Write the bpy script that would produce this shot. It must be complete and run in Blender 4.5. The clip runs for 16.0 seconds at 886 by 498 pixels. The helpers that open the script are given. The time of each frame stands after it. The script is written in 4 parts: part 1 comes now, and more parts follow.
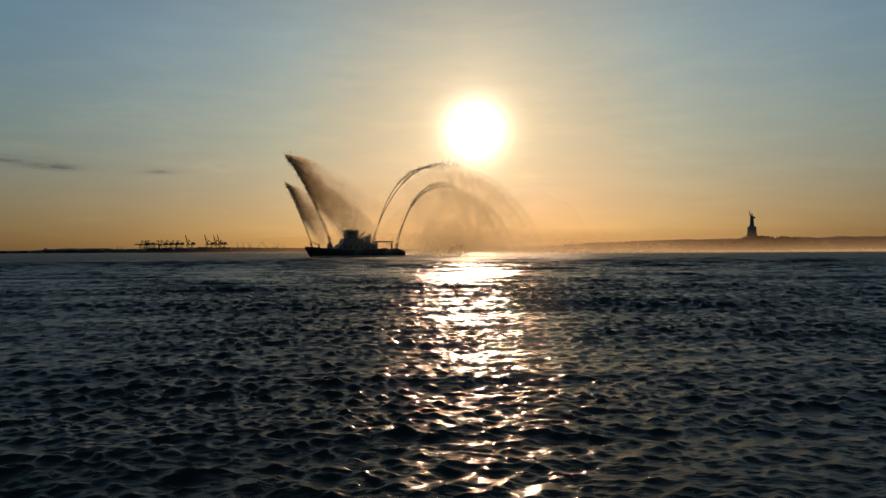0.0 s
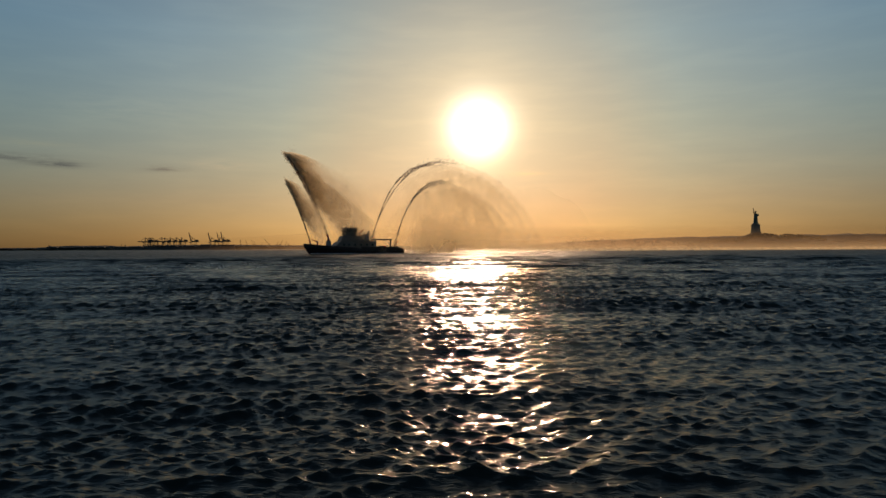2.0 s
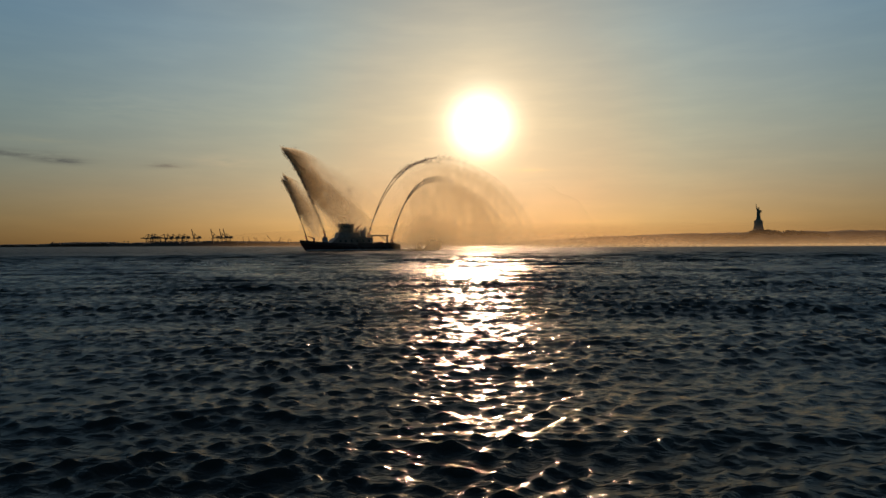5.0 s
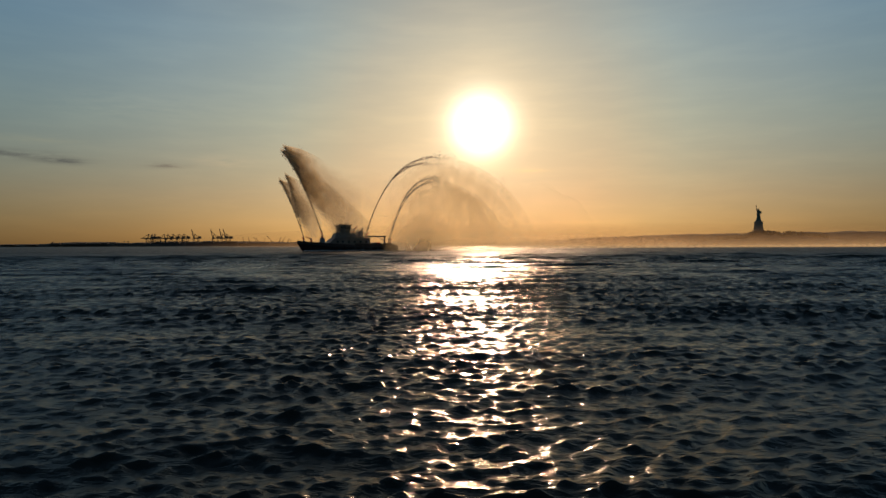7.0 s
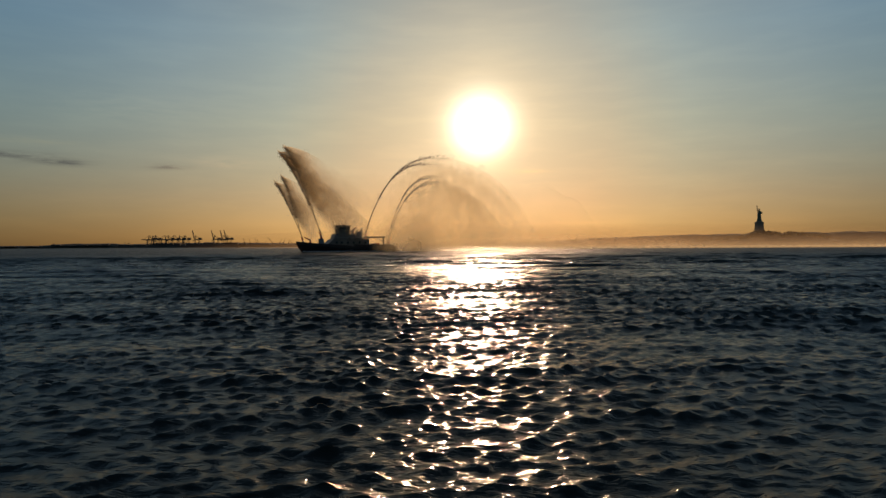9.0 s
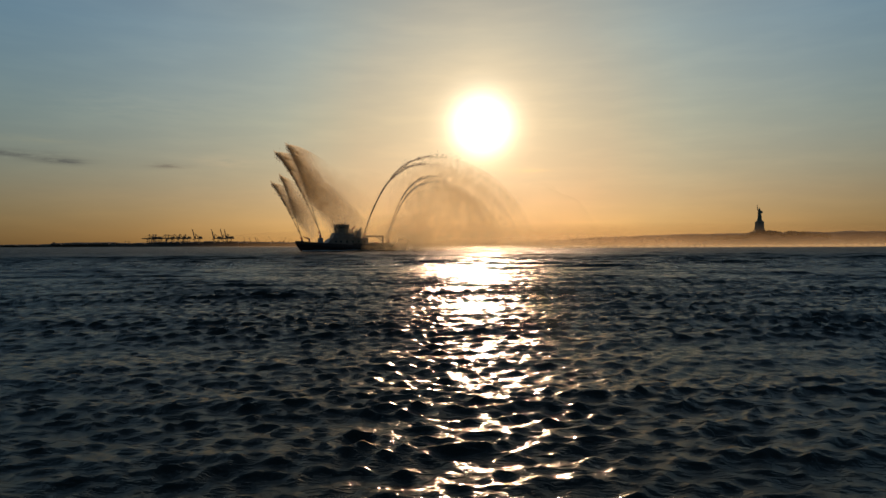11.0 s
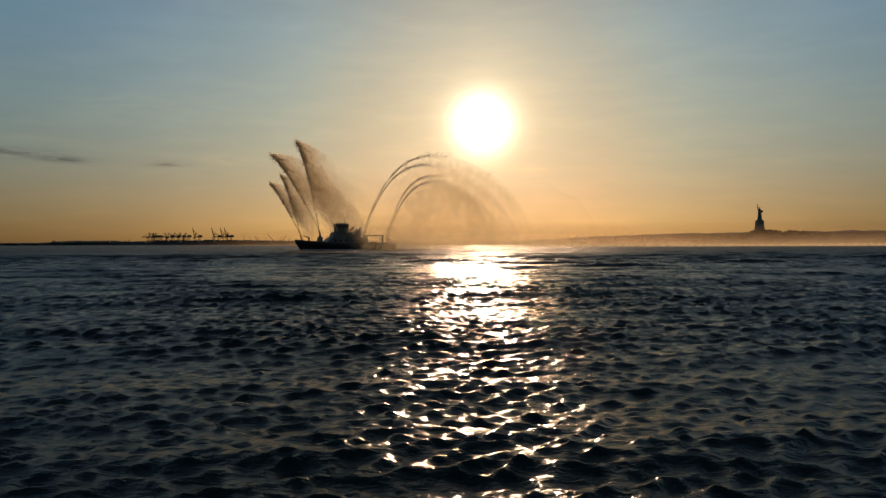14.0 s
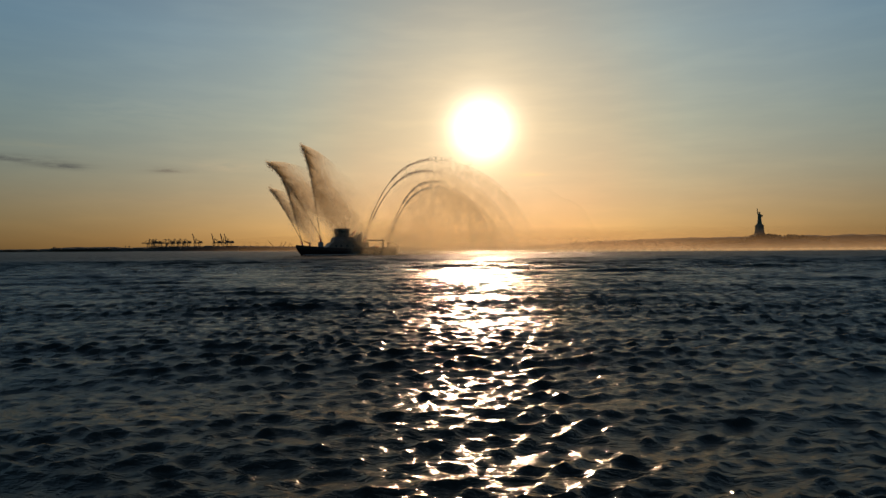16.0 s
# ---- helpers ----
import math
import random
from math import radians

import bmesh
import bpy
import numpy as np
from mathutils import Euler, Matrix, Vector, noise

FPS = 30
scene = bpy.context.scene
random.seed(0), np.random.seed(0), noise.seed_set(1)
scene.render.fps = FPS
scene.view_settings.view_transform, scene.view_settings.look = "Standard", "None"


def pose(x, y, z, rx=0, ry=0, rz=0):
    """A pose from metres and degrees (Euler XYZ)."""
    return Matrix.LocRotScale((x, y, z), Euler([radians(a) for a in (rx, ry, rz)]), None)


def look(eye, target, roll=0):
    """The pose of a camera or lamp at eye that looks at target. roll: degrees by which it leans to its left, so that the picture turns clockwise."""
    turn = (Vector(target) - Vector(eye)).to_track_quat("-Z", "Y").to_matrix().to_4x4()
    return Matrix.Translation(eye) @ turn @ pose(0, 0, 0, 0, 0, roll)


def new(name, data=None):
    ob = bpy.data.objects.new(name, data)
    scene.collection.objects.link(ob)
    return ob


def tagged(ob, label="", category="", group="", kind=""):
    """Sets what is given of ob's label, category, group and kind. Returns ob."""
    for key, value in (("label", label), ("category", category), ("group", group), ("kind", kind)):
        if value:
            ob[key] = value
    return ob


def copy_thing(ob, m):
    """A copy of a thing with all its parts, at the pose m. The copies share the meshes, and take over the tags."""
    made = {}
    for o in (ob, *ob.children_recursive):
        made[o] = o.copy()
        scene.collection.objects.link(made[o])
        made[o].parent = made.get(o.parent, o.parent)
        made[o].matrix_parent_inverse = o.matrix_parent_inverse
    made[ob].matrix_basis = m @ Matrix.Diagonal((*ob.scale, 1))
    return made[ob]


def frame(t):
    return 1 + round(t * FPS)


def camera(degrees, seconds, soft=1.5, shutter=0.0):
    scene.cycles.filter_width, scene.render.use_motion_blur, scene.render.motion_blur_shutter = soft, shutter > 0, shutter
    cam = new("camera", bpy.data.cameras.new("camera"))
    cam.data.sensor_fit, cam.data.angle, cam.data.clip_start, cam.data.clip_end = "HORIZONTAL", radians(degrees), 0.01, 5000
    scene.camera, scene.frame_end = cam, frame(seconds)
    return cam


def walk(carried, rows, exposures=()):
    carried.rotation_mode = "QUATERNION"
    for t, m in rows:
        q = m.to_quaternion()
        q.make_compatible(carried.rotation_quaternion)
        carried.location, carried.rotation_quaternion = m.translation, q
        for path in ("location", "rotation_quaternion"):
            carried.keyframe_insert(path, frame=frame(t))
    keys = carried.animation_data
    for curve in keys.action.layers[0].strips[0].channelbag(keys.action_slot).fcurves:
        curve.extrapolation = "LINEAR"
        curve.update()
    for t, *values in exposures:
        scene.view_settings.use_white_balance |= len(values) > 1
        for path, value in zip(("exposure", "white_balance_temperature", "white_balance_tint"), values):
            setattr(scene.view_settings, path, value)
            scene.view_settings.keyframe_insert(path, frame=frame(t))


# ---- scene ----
# The camera rides on a drifting vessel, 2.4 m over the water, and only turns.
EYE = (0.0, 0.0, 2.4)
cam = camera(65, 16.0)
PATH = [
    (0.0, -0.564, 0.138, -0.115), (0.5, -0.398, 0.007, -0.134), (1.0, -0.365, -0.022, -0.172),
    (1.5, -0.352, -0.024, -0.134), (2.0, -0.312, -0.073, -0.096), (2.5, -0.272, -0.150, -0.096),
    (3.0, -0.219, -0.230, -0.057), (3.5, -0.192, -0.230, -0.057), (4.0, -0.186, -0.281, -0.115),
    (6.5, -0.033, -0.387, -0.019), (7.0, -0.119, -0.325, -0.019), (7.5, -0.126, -0.308, -0.057),
    (8.0, -0.093, -0.290, -0.096), (8.5, -0.086, -0.290, -0.096), (9.0, -0.066, -0.250, -0.115),
    (11.5, -0.020, -0.387, -0.019), (12.0, 0.033, -0.465, -0.019), (12.5, 0.000, -0.396, 0.000),
    (13.0, 0.027, -0.491, 0.038), (13.5, 0.027, -0.387, -0.019), (14.0, -0.046, -0.420, 0.019),
    (14.5, 0.040, -0.300, -0.211), (15.0, 0.153, -0.229, -0.230), (15.5, -0.172, 0.084, -0.134),
    (16.0, -0.046, 0.015, -0.153)]


def aim(yaw, pitch, roll):
    a, p = radians(yaw), radians(pitch)
    way = Vector((-math.sin(a) * math.cos(p), math.cos(a) * math.cos(p), math.sin(p)))
    return look(EYE, Vector(EYE) + way * 100, roll)


scene.cycles.transparent_max_bounces = 48
ROLL = -0.2
walk(cam, [(t, aim(y, p, r + ROLL)) for t, y, p, r in PATH])

# ---------------------------------------------------------------- light
SUN_AZ, SUN_EL = 3.3, 9.75            # degrees right of the view axis, and up
SUN_DIR = Vector((math.sin(radians(SUN_AZ)) * math.cos(radians(SUN_EL)),
                  math.cos(radians(SUN_AZ)) * math.cos(radians(SUN_EL)), math.sin(radians(SUN_EL))))
sun = new("sun", bpy.data.lights.new("sun", "SUN"))
sun.data.energy, sun.data.angle, sun.data.color = 2.45, radians(0.6), (1.0, 0.63, 0.39)
sun.matrix_world = look(SUN_DIR * 100, (0, 0, 0))


class Nodes:
    """Short hand for a node tree."""

    def __init__(self, tree, keep=False):
        self.tree = tree
        if not keep:
            tree.nodes.clear()

    def add(self, kind, op=None, **inputs):
        n = self.tree.nodes.new(kind)
        if op:
            n.operation = op
        for key, value in inputs.items():
            self.put(n, key.replace("_", " "), value)
        return n

    def put(self, n, key, value):
        s = n.inputs[int(key[1:]) if key[0] == "i" and key[1:].isdigit() else key]
        if isinstance(value, bpy.types.NodeSocket):
            self.tree.links.new(value, s)
        else:
            s.default_value = value

    def math(self, op, a, b=0.0, c=0.0, clamp=False):
        n = self.add("ShaderNodeMath", op)
        n.use_clamp = clamp
        for i, v in enumerate((a, b, c)):
            self.put(n, f"i{i}", v)
        return n.outputs[0]

    def mix(self, f, a, b, blend="MIX"):
        n = self.add("ShaderNodeMix")
        n.data_type, n.blend_type = "RGBA", blend
        for i, v in ((0, f), (6, a), (7, b)):
            self.put(n, f"i{i}", v)
        return n.outputs[2]

    def ramp(self, f, stops):
        n = self.add("ShaderNodeValToRGB")
        self.put(n, "i0", f)
        e = n.color_ramp.elements
        while len(e) < len(stops):
            e.new(0.5)
        for k, (p, c) in zip(e, stops):
            k.position, k.color = p, (*c, 1)
        return n.outputs[0]


def build_world():
    w = bpy.data.worlds.new("evening_sky")
    scene.world = w
    w.use_nodes = True
    n = Nodes(w.node_tree)
    sky = n.add("ShaderNodeTexSky")
    sky.sky_type, sky.sun_disc, sky.sun_elevation, sky.sun_rotation = "NISHITA", False, radians(SUN_EL), radians(SUN_AZ)
    sky.air_density, sky.dust_density, sky.ozone_density = 1.3, 1.5, 1.5
    sky = sky.outputs[0]
    d = n.add("ShaderNodeTexCoord").outputs["Generated"]
    sep = n.add("ShaderNodeSeparateXYZ", None, Vector=d)
    x, y, z = sep.outputs
    up = n.math("MULTIPLY", n.math("ARCSINE", z), 180 / math.pi)
    side = n.math("MULTIPLY", n.math("ARCTAN2", x, y), 180 / math.pi)
    # dusty evening air: warm near the horizon, grey-blue above
    tint = n.ramp(n.math("DIVIDE", up, 30.0, clamp=True), SKY_TINT)
    sky = n.mix(1.0, sky, tint, "MULTIPLY")
    # the sun's aureole in the haze
    dot = n.add("ShaderNodeVectorMath", "DOT_PRODUCT")
    n.put(dot, "i0", d)
    dot.inputs[1].default_value = SUN_DIR
    ang = n.math("MULTIPLY", n.math("ARCCOSINE", n.math("MINIMUM", dot.outputs["Value"], 1.0)), 180 / math.pi)
    near = n.ramp(n.math("DIVIDE", ang, 40.0, clamp=True), SUN_SIDE)
    sky = n.mix(1.0, n.mix(1.0, sky, near, "MULTIPLY"), (SKY, SKY, SKY, 1), "MULTIPLY")
    for size, power, color in AUREOLE:
        f = n.math("POWER", math.e, n.math("MULTIPLY", n.math("POWER", n.math("DIVIDE", ang, size), power), -1.0))
        sky = n.mix(1.0, sky, n.mix(f, (0, 0, 0, 1), (*color, 1)), "ADD")
    # thin streaks of cloud low in the sky, and wisps higher up
    vec = n.add("ShaderNodeCombineXYZ", None, X=n.math("MULTIPLY", side, 0.45), Y=n.math("MULTIPLY", up, 2.6)).outputs[0]
    grain = n.add("ShaderNodeTexNoise", None, Vector=vec, Scale=1.0, Detail=6.0, Roughness=0.62).outputs[0]
    for az, el, wide, high, shade in CLOUDS:
        g = n.math("ADD", n.math("POWER", n.math("DIVIDE", n.math("SUBTRACT", side, az), wide), 2.0),
                   n.math("POWER", n.math("DIVIDE", n.math("SUBTRACT", up, el), high), 2.0))
        f = n.math("POWER", math.e, n.math("MULTIPLY", g, -1.0))
        f = n.math("MULTIPLY", f, n.math("MULTIPLY_ADD", grain, 3.2, -1.0, clamp=True), clamp=True)
        sky = n.mix(f, sky, n.mix(1.0, sky, (*shade, 1), "MULTIPLY"))
    wide_grain = n.add("ShaderNodeTexNoise", None, Vector=vec, Scale=0.35, Detail=4.0, Roughness=0.55).outputs[0]
    sky = n.mix(n.math("MULTIPLY_ADD", wide_grain, 1.0, -0.42, clamp=True), sky, n.mix(1.0, sky, (1.25, 1.2, 1.12, 1), "MULTIPLY"))
    back = n.add("ShaderNodeBackground", None, Color=sky, Strength=1.0)
    out = n.add("ShaderNodeOutputWorld")
    n.tree.links.new(back.outputs[0], out.inputs[0])


SKY = 0.051
SKY_TINT = [(0.0, (0.57, 0.525, 0.68)), (0.13, (0.63, 0.60, 0.77)), (0.33, (0.74, 0.84, 1.0)), (0.55, (0.80, 1.02, 1.28)), (1.0, (0.80, 0.95, 1.12))]
SUN_SIDE = [(0.0, (0.25, 0.25, 0.3)), (0.12, (0.32, 0.32, 0.36)), (0.25, (0.47, 0.485, 0.54)), (0.4, (0.62, 0.71, 0.80)), (0.6, (0.79, 0.89, 0.97)), (1.0, (0.90, 1.03, 1.08))]
AUREOLE = [(2.0, 2.2, (2.4, 2.1, 1.6)), (4.2, 1.0, (1.2, 0.9, 0.52))]
# azimuth, elevation, width, height in degrees, and the factor on the sky behind
CLOUDS = [(-32.6, 6.5, 3.6, 0.32, (0.52, 0.50, 0.56)), (-28.7, 6.15, 1.6, 0.22, (0.42, 0.42, 0.5)),
          (-21.5, 6.15, 1.3, 0.22, (0.62, 0.58, 0.62)), (-17.5, 6.6, 2.0, 0.4, (1.18, 1.1, 1.05)),
          (-24.0, 10.5, 6.0, 1.0, (1.12, 1.08, 1.04)), (7.5, 6.0, 1.2, 0.18, (1.2, 1.12, 0.95)),
          (-31.0, 7.6, 3.0, 0.25, (1.15, 1.08, 1.0))]
build_world()


# ---------------------------------------------------------------- materials
def material(name, color, rough=0.6, metal=0.0, vary=0.25, scale=1.0, bump=0.0, spec=0.5):
    """A painted or natural surface with grain at two scales, in metres."""
    m = bpy.data.materials.new(name)
    m.use_nodes = True
    n = Nodes(m.node_tree)
    at = n.add("ShaderNodeTexCoord").outputs["Object"]
    big = n.add("ShaderNodeTexNoise", None, Vector=at, Scale=0.35 * scale, Detail=5.0, Roughness=0.6).outputs[0]
    fine = n.add("ShaderNodeTexNoise", None, Vector=at, Scale=6.0 * scale, Detail=4.0, Roughness=0.7).outputs[0]
    f = n.math("ADD", n.math("MULTIPLY", big, 0.65), n.math("MULTIPLY", fine, 0.35))
    dark = tuple(c * (1 - vary) for c in color)
    light = tuple(min(1, c * (1 + vary)) for c in color)
    col = n.ramp(f, [(0.3, dark), (0.7, light)])
    p = n.add("ShaderNodeBsdfPrincipled", None, Base_Color=col, Metallic=metal)
    n.put(p, "Roughness", n.math("MULTIPLY_ADD", fine, 0.25, rough - 0.12, clamp=True))
    n.put(p, "Specular IOR Level", spec)
    if bump:
        b = n.add("ShaderNodeBump", None, Height=f, Strength=0.6, Distance=bump)
        n.put(p, "Normal", b.outputs[0])
    o = n.add("ShaderNodeOutputMaterial")
    n.tree.links.new(p.outputs[0], o.inputs[0])
    return m


def water_material():
    m = bpy.data.materials.new("harbour_water")
    m.use_nodes = True
    n = Nodes(m.node_tree)
    at = n.add("ShaderNodeTexCoord").outputs["Object"]
    flat = n.add("ShaderNodeMapping", None, Vector=at)
    flat.inputs["Scale"].default_value = (0.7, 1.5, 0.2)
    flat = flat.outputs[0]
    rip = n.add("ShaderNodeTexNoise", None, Vector=flat, Scale=4.5, Detail=4.0, Roughness=0.55, Distortion=0.3).outputs[0]
    chop = n.add("ShaderNodeTexNoise", None, Vector=flat, Scale=1.1, Detail=3.0, Roughness=0.5, Distortion=0.2).outputs[0]
    fine = n.add("ShaderNodeTexNoise", None, Vector=flat, Scale=14.0, Detail=3.0, Roughness=0.6, Distortion=0.3).outputs[0]
    murk = n.add("ShaderNodeTexNoise", None, Vector=at, Scale=0.05, Detail=3.0).outputs[0]
    col = n.ramp(murk, [(0.35, (0.013, 0.017, 0.015)), (0.7, (0.019, 0.023, 0.020))])
    gap = n.add("ShaderNodeVectorMath", "LENGTH")
    n.put(gap, "i0", at)
    far = n.math("POWER", n.math("DIVIDE", gap.outputs["Value"], 260.0, clamp=True), 0.6)
    lanes = n.add("ShaderNodeMapping", None, Vector=at)
    lanes.inputs["Scale"].default_value = (0.32, 0.13, 0.1)
    wind = n.add("ShaderNodeTexNoise", None, Vector=lanes.outputs[0], Scale=1.0, Detail=6.0, Roughness=0.7).outputs[0]
    rows = n.add("ShaderNodeMapping", None, Vector=at)
    rows.inputs["Scale"].default_value = (0.10, 0.035, 0.1)
    swell = n.add("ShaderNodeTexNoise", None, Vector=rows.outputs[0], Scale=1.0, Detail=6.0, Roughness=0.75).outputs[0]
    tall = n.math("ADD", n.math("MULTIPLY", wind, far), n.math("MULTIPLY", n.math("MULTIPLY", swell, far), 0.25))
    b0 = n.add("ShaderNodeBump", None, Height=tall, Strength=1.0, Distance=1.0)
    b1 = n.add("ShaderNodeBump", None, Height=chop, Strength=1.0, Distance=0.02, Normal=b0.outputs[0])
    b2 = n.add("ShaderNodeBump", None, Height=rip, Strength=1.0, Distance=0.04, Normal=b1.outputs[0])
    b3 = n.add("ShaderNodeBump", None, Height=fine, Strength=1.0, Distance=0.010, Normal=b2.outputs[0])
    rough = n.math("MULTIPLY_ADD", far, 0.42, 0.03)
    rough = n.math("ADD", rough, n.math("MULTIPLY", far, n.math("MULTIPLY_ADD", wind, 0.6, -0.3)))
    rough = n.math("MAXIMUM", rough, 0.04)
    p = n.add("ShaderNodeBsdfPrincipled", None, Base_Color=col, Roughness=rough, IOR=1.33, Normal=b3.outputs[0])
    n.put(p, "Specular IOR Level", 0.155)
    o = n.add("ShaderNodeOutputMaterial")
    n.tree.links.new(p.outputs[0], o.inputs[0])
    return m


def spray_material(name, color, through_light, thin=0.0):
    """Flying water drops: they scatter light, and let part of the light behind them through."""
    m = bpy.data.materials.new(name)
    m.use_nodes = True
    n = Nodes(m.node_tree)
    rnd = n.add("ShaderNodeNewGeometry").outputs["Random Per Island"]
    col = n.ramp(rnd, [(0.0, tuple(c * 0.8 for c in color)), (1.0, color)])
    a = n.add("ShaderNodeBsdfDiffuse", None, Color=col)
    b = n.add("ShaderNodeBsdfTranslucent", None, Color=col)
    k = n.add("ShaderNodeMixShader", None, Fac=through_light)
    n.tree.links.new(a.outputs[0], k.inputs[1])
    n.tree.links.new(b.outputs[0], k.inputs[2])
    clear = n.add("ShaderNodeBsdfTransparent")
    j = n.add("ShaderNodeMixShader", None, Fac=thin)
    n.tree.links.new(k.outputs[0], j.inputs[1])
    n.tree.links.new(clear.outputs[0], j.inputs[2])
    o = n.add("ShaderNodeOutputMaterial")
    n.tree.links.new(j.outputs[0], o.inputs[0])
    return m


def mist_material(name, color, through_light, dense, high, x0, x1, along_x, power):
    """A shell of mist or aerial haze: densest at the water, thinning upwards, uneven along its length."""
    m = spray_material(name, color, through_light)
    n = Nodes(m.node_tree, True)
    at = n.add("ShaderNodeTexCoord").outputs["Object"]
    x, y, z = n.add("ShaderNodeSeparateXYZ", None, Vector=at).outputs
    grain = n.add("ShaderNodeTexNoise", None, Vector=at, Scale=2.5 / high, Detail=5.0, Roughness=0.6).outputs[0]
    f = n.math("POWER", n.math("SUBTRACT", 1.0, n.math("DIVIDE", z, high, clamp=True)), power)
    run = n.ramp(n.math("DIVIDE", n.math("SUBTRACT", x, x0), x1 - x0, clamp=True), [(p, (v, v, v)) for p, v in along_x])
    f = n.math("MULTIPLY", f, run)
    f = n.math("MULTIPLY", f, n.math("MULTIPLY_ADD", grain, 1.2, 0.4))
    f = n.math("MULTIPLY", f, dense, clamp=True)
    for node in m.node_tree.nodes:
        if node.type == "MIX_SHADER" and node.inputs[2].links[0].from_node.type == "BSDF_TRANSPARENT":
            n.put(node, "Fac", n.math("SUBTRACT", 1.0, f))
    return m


def veil_material(name, color, through_light):
    """A curtain of fine spray: as dense as its mesh says, in falling streaks."""
    m = spray_material(name, color, through_light)
    n = Nodes(m.node_tree, True)
    at = n.add("ShaderNodeTexCoord").outputs["Object"]
    turn = n.add("ShaderNodeMapping", None, Vector=at)
    turn.inputs["Scale"].default_value = (0.42, 0.3, 0.14)
    turn.inputs["Rotation"].default_value = (0, radians(-28), 0)
    streak = n.add("ShaderNodeTexNoise", None, Vector=turn.outputs[0], Scale=1.0, Detail=5.0, Roughness=0.62, Distortion=0.5).outputs[0]
    dens = n.add("ShaderNodeAttribute")
    dens.attribute_name = "dens"
    curl = n.add("ShaderNodeTexNoise", None, Vector=at, Scale=0.55, Detail=6.0, Roughness=0.65, Distortion=1.2).outputs[0]
    f = n.math("MULTIPLY", dens.outputs["Fac"], n.math("MULTIPLY_ADD", streak, 2.8, -0.45, clamp=True))
    f = n.math("MULTIPLY", f, n.math("MULTIPLY_ADD", curl, 2.6, -0.3, clamp=True), clamp=True)
    for node in m.node_tree.nodes:
        if node.type == "MIX_SHADER" and node.inputs[2].links[0].from_node.type == "BSDF_TRANSPARENT":
            n.put(node, "Fac", n.math("SUBTRACT", 1.0, f))
    return m


def glass_material():
    m = bpy.data.materials.new("dark_glass")
    m.use_nodes = True
    n = Nodes(m.node_tree)
    p = n.add("ShaderNodeBsdfPrincipled", None, Base_Color=(0.02, 0.03, 0.035, 1), Roughness=0.05, IOR=1.5)
    o = n.add("ShaderNodeOutputMaterial")
    n.tree.links.new(p.outputs[0], o.inputs[0])
    return m


WATER = water_material()
STREAM = spray_material("jet_water", (0.72, 0.64, 0.56), 0.7, 0.66)
VEIL = spray_material("falling_spray", (0.78, 0.72, 0.66), 0.85, 0.6)
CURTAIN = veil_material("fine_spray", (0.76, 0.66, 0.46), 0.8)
# same spray for the stern arcs, sunlight put in as a brighter, warmer colour
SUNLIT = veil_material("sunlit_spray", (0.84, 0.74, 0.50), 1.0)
HULL_PAINT = material("black_hull_paint", (0.03, 0.012, 0.012), 0.45, vary=0.3)
WHITE_PAINT = material("white_ship_paint", (0.15, 0.115, 0.095), 0.5, vary=0.18)
RED_PAINT = material("red_ship_paint", (0.42, 0.03, 0.02), 0.4)
DECK_PAINT = material("grey_deck_paint", (0.18, 0.18, 0.19), 0.75)
STEEL = material("dull_steel", (0.22, 0.22, 0.23), 0.45, 0.7)
RUBBER = material("black_rubber", (0.02, 0.02, 0.02), 0.8)
GLASS = glass_material()
COPPER = material("green_copper", (0.10, 0.12, 0.08), 0.7, vary=0.3, scale=0.3)
GRANITE = material("pale_granite", (0.26, 0.21, 0.15), 0.85, vary=0.2, scale=0.3)
SOIL = material("shore_ground", (0.055, 0.045, 0.03), 0.95, vary=0.4, scale=0.05)
LEAVES = material("dark_foliage", (0.05, 0.045, 0.02), 0.8, vary=0.5, scale=0.1)
CRANE_PAINT = material("crane_paint", (0.06, 0.045, 0.04), 0.6, scale=0.1)
SHED_PAINT = material("shed_cladding", (0.08, 0.065, 0.055), 0.7, vary=0.3, scale=0.1)
FOAM = material("sea_foam", (0.75, 0.76, 0.76), 0.9, vary=0.1)


# ---------------------------------------------------------------- mesh tools
def part(name, bm, mat, parent=None, label="", smooth=False):
    """One mesh object from a bmesh, under a thing or a part."""
    me = bpy.data.meshes.new(name)
    bmesh.ops.recalc_face_normals(bm, faces=bm.faces)
    bm.to_mesh(me)
    bm.free()
    me.materials.append(mat)
    if smooth:
        me.shade_smooth()
    ob = new(name, me)
    if parent:
        ob.parent = parent
    if label:
        ob["label"] = label
    return ob


def raw(name, verts, faces, mat, parent=None, smooth=False):
    """One mesh object from arrays; faces all of one size."""
    verts, faces = np.asarray(verts, float), np.asarray(faces, np.int32)
    me = bpy.data.meshes.new(name)
    k = faces.shape[1]
    me.vertices.add(len(verts))
    me.vertices.foreach_set("co", verts.ravel())
    me.loops.add(faces.size)
    me.loops.foreach_set("vertex_index", faces.ravel())
    me.polygons.add(len(faces))
    me.polygons.foreach_set("loop_start", np.arange(len(faces), dtype=np.int32) * k)
    me.polygons.foreach_set("loop_total", np.full(len(faces), k, np.int32))
    me.update(calc_edges=True)
    me.validate()
    me.materials.append(mat)
    if smooth:
        me.shade_smooth()
    ob = new(name, me)
    if parent:
        ob.parent = parent
    return ob


def thing(name, label, category, group="", kind=""):
    return tagged(new(name), label, category, group, kind)


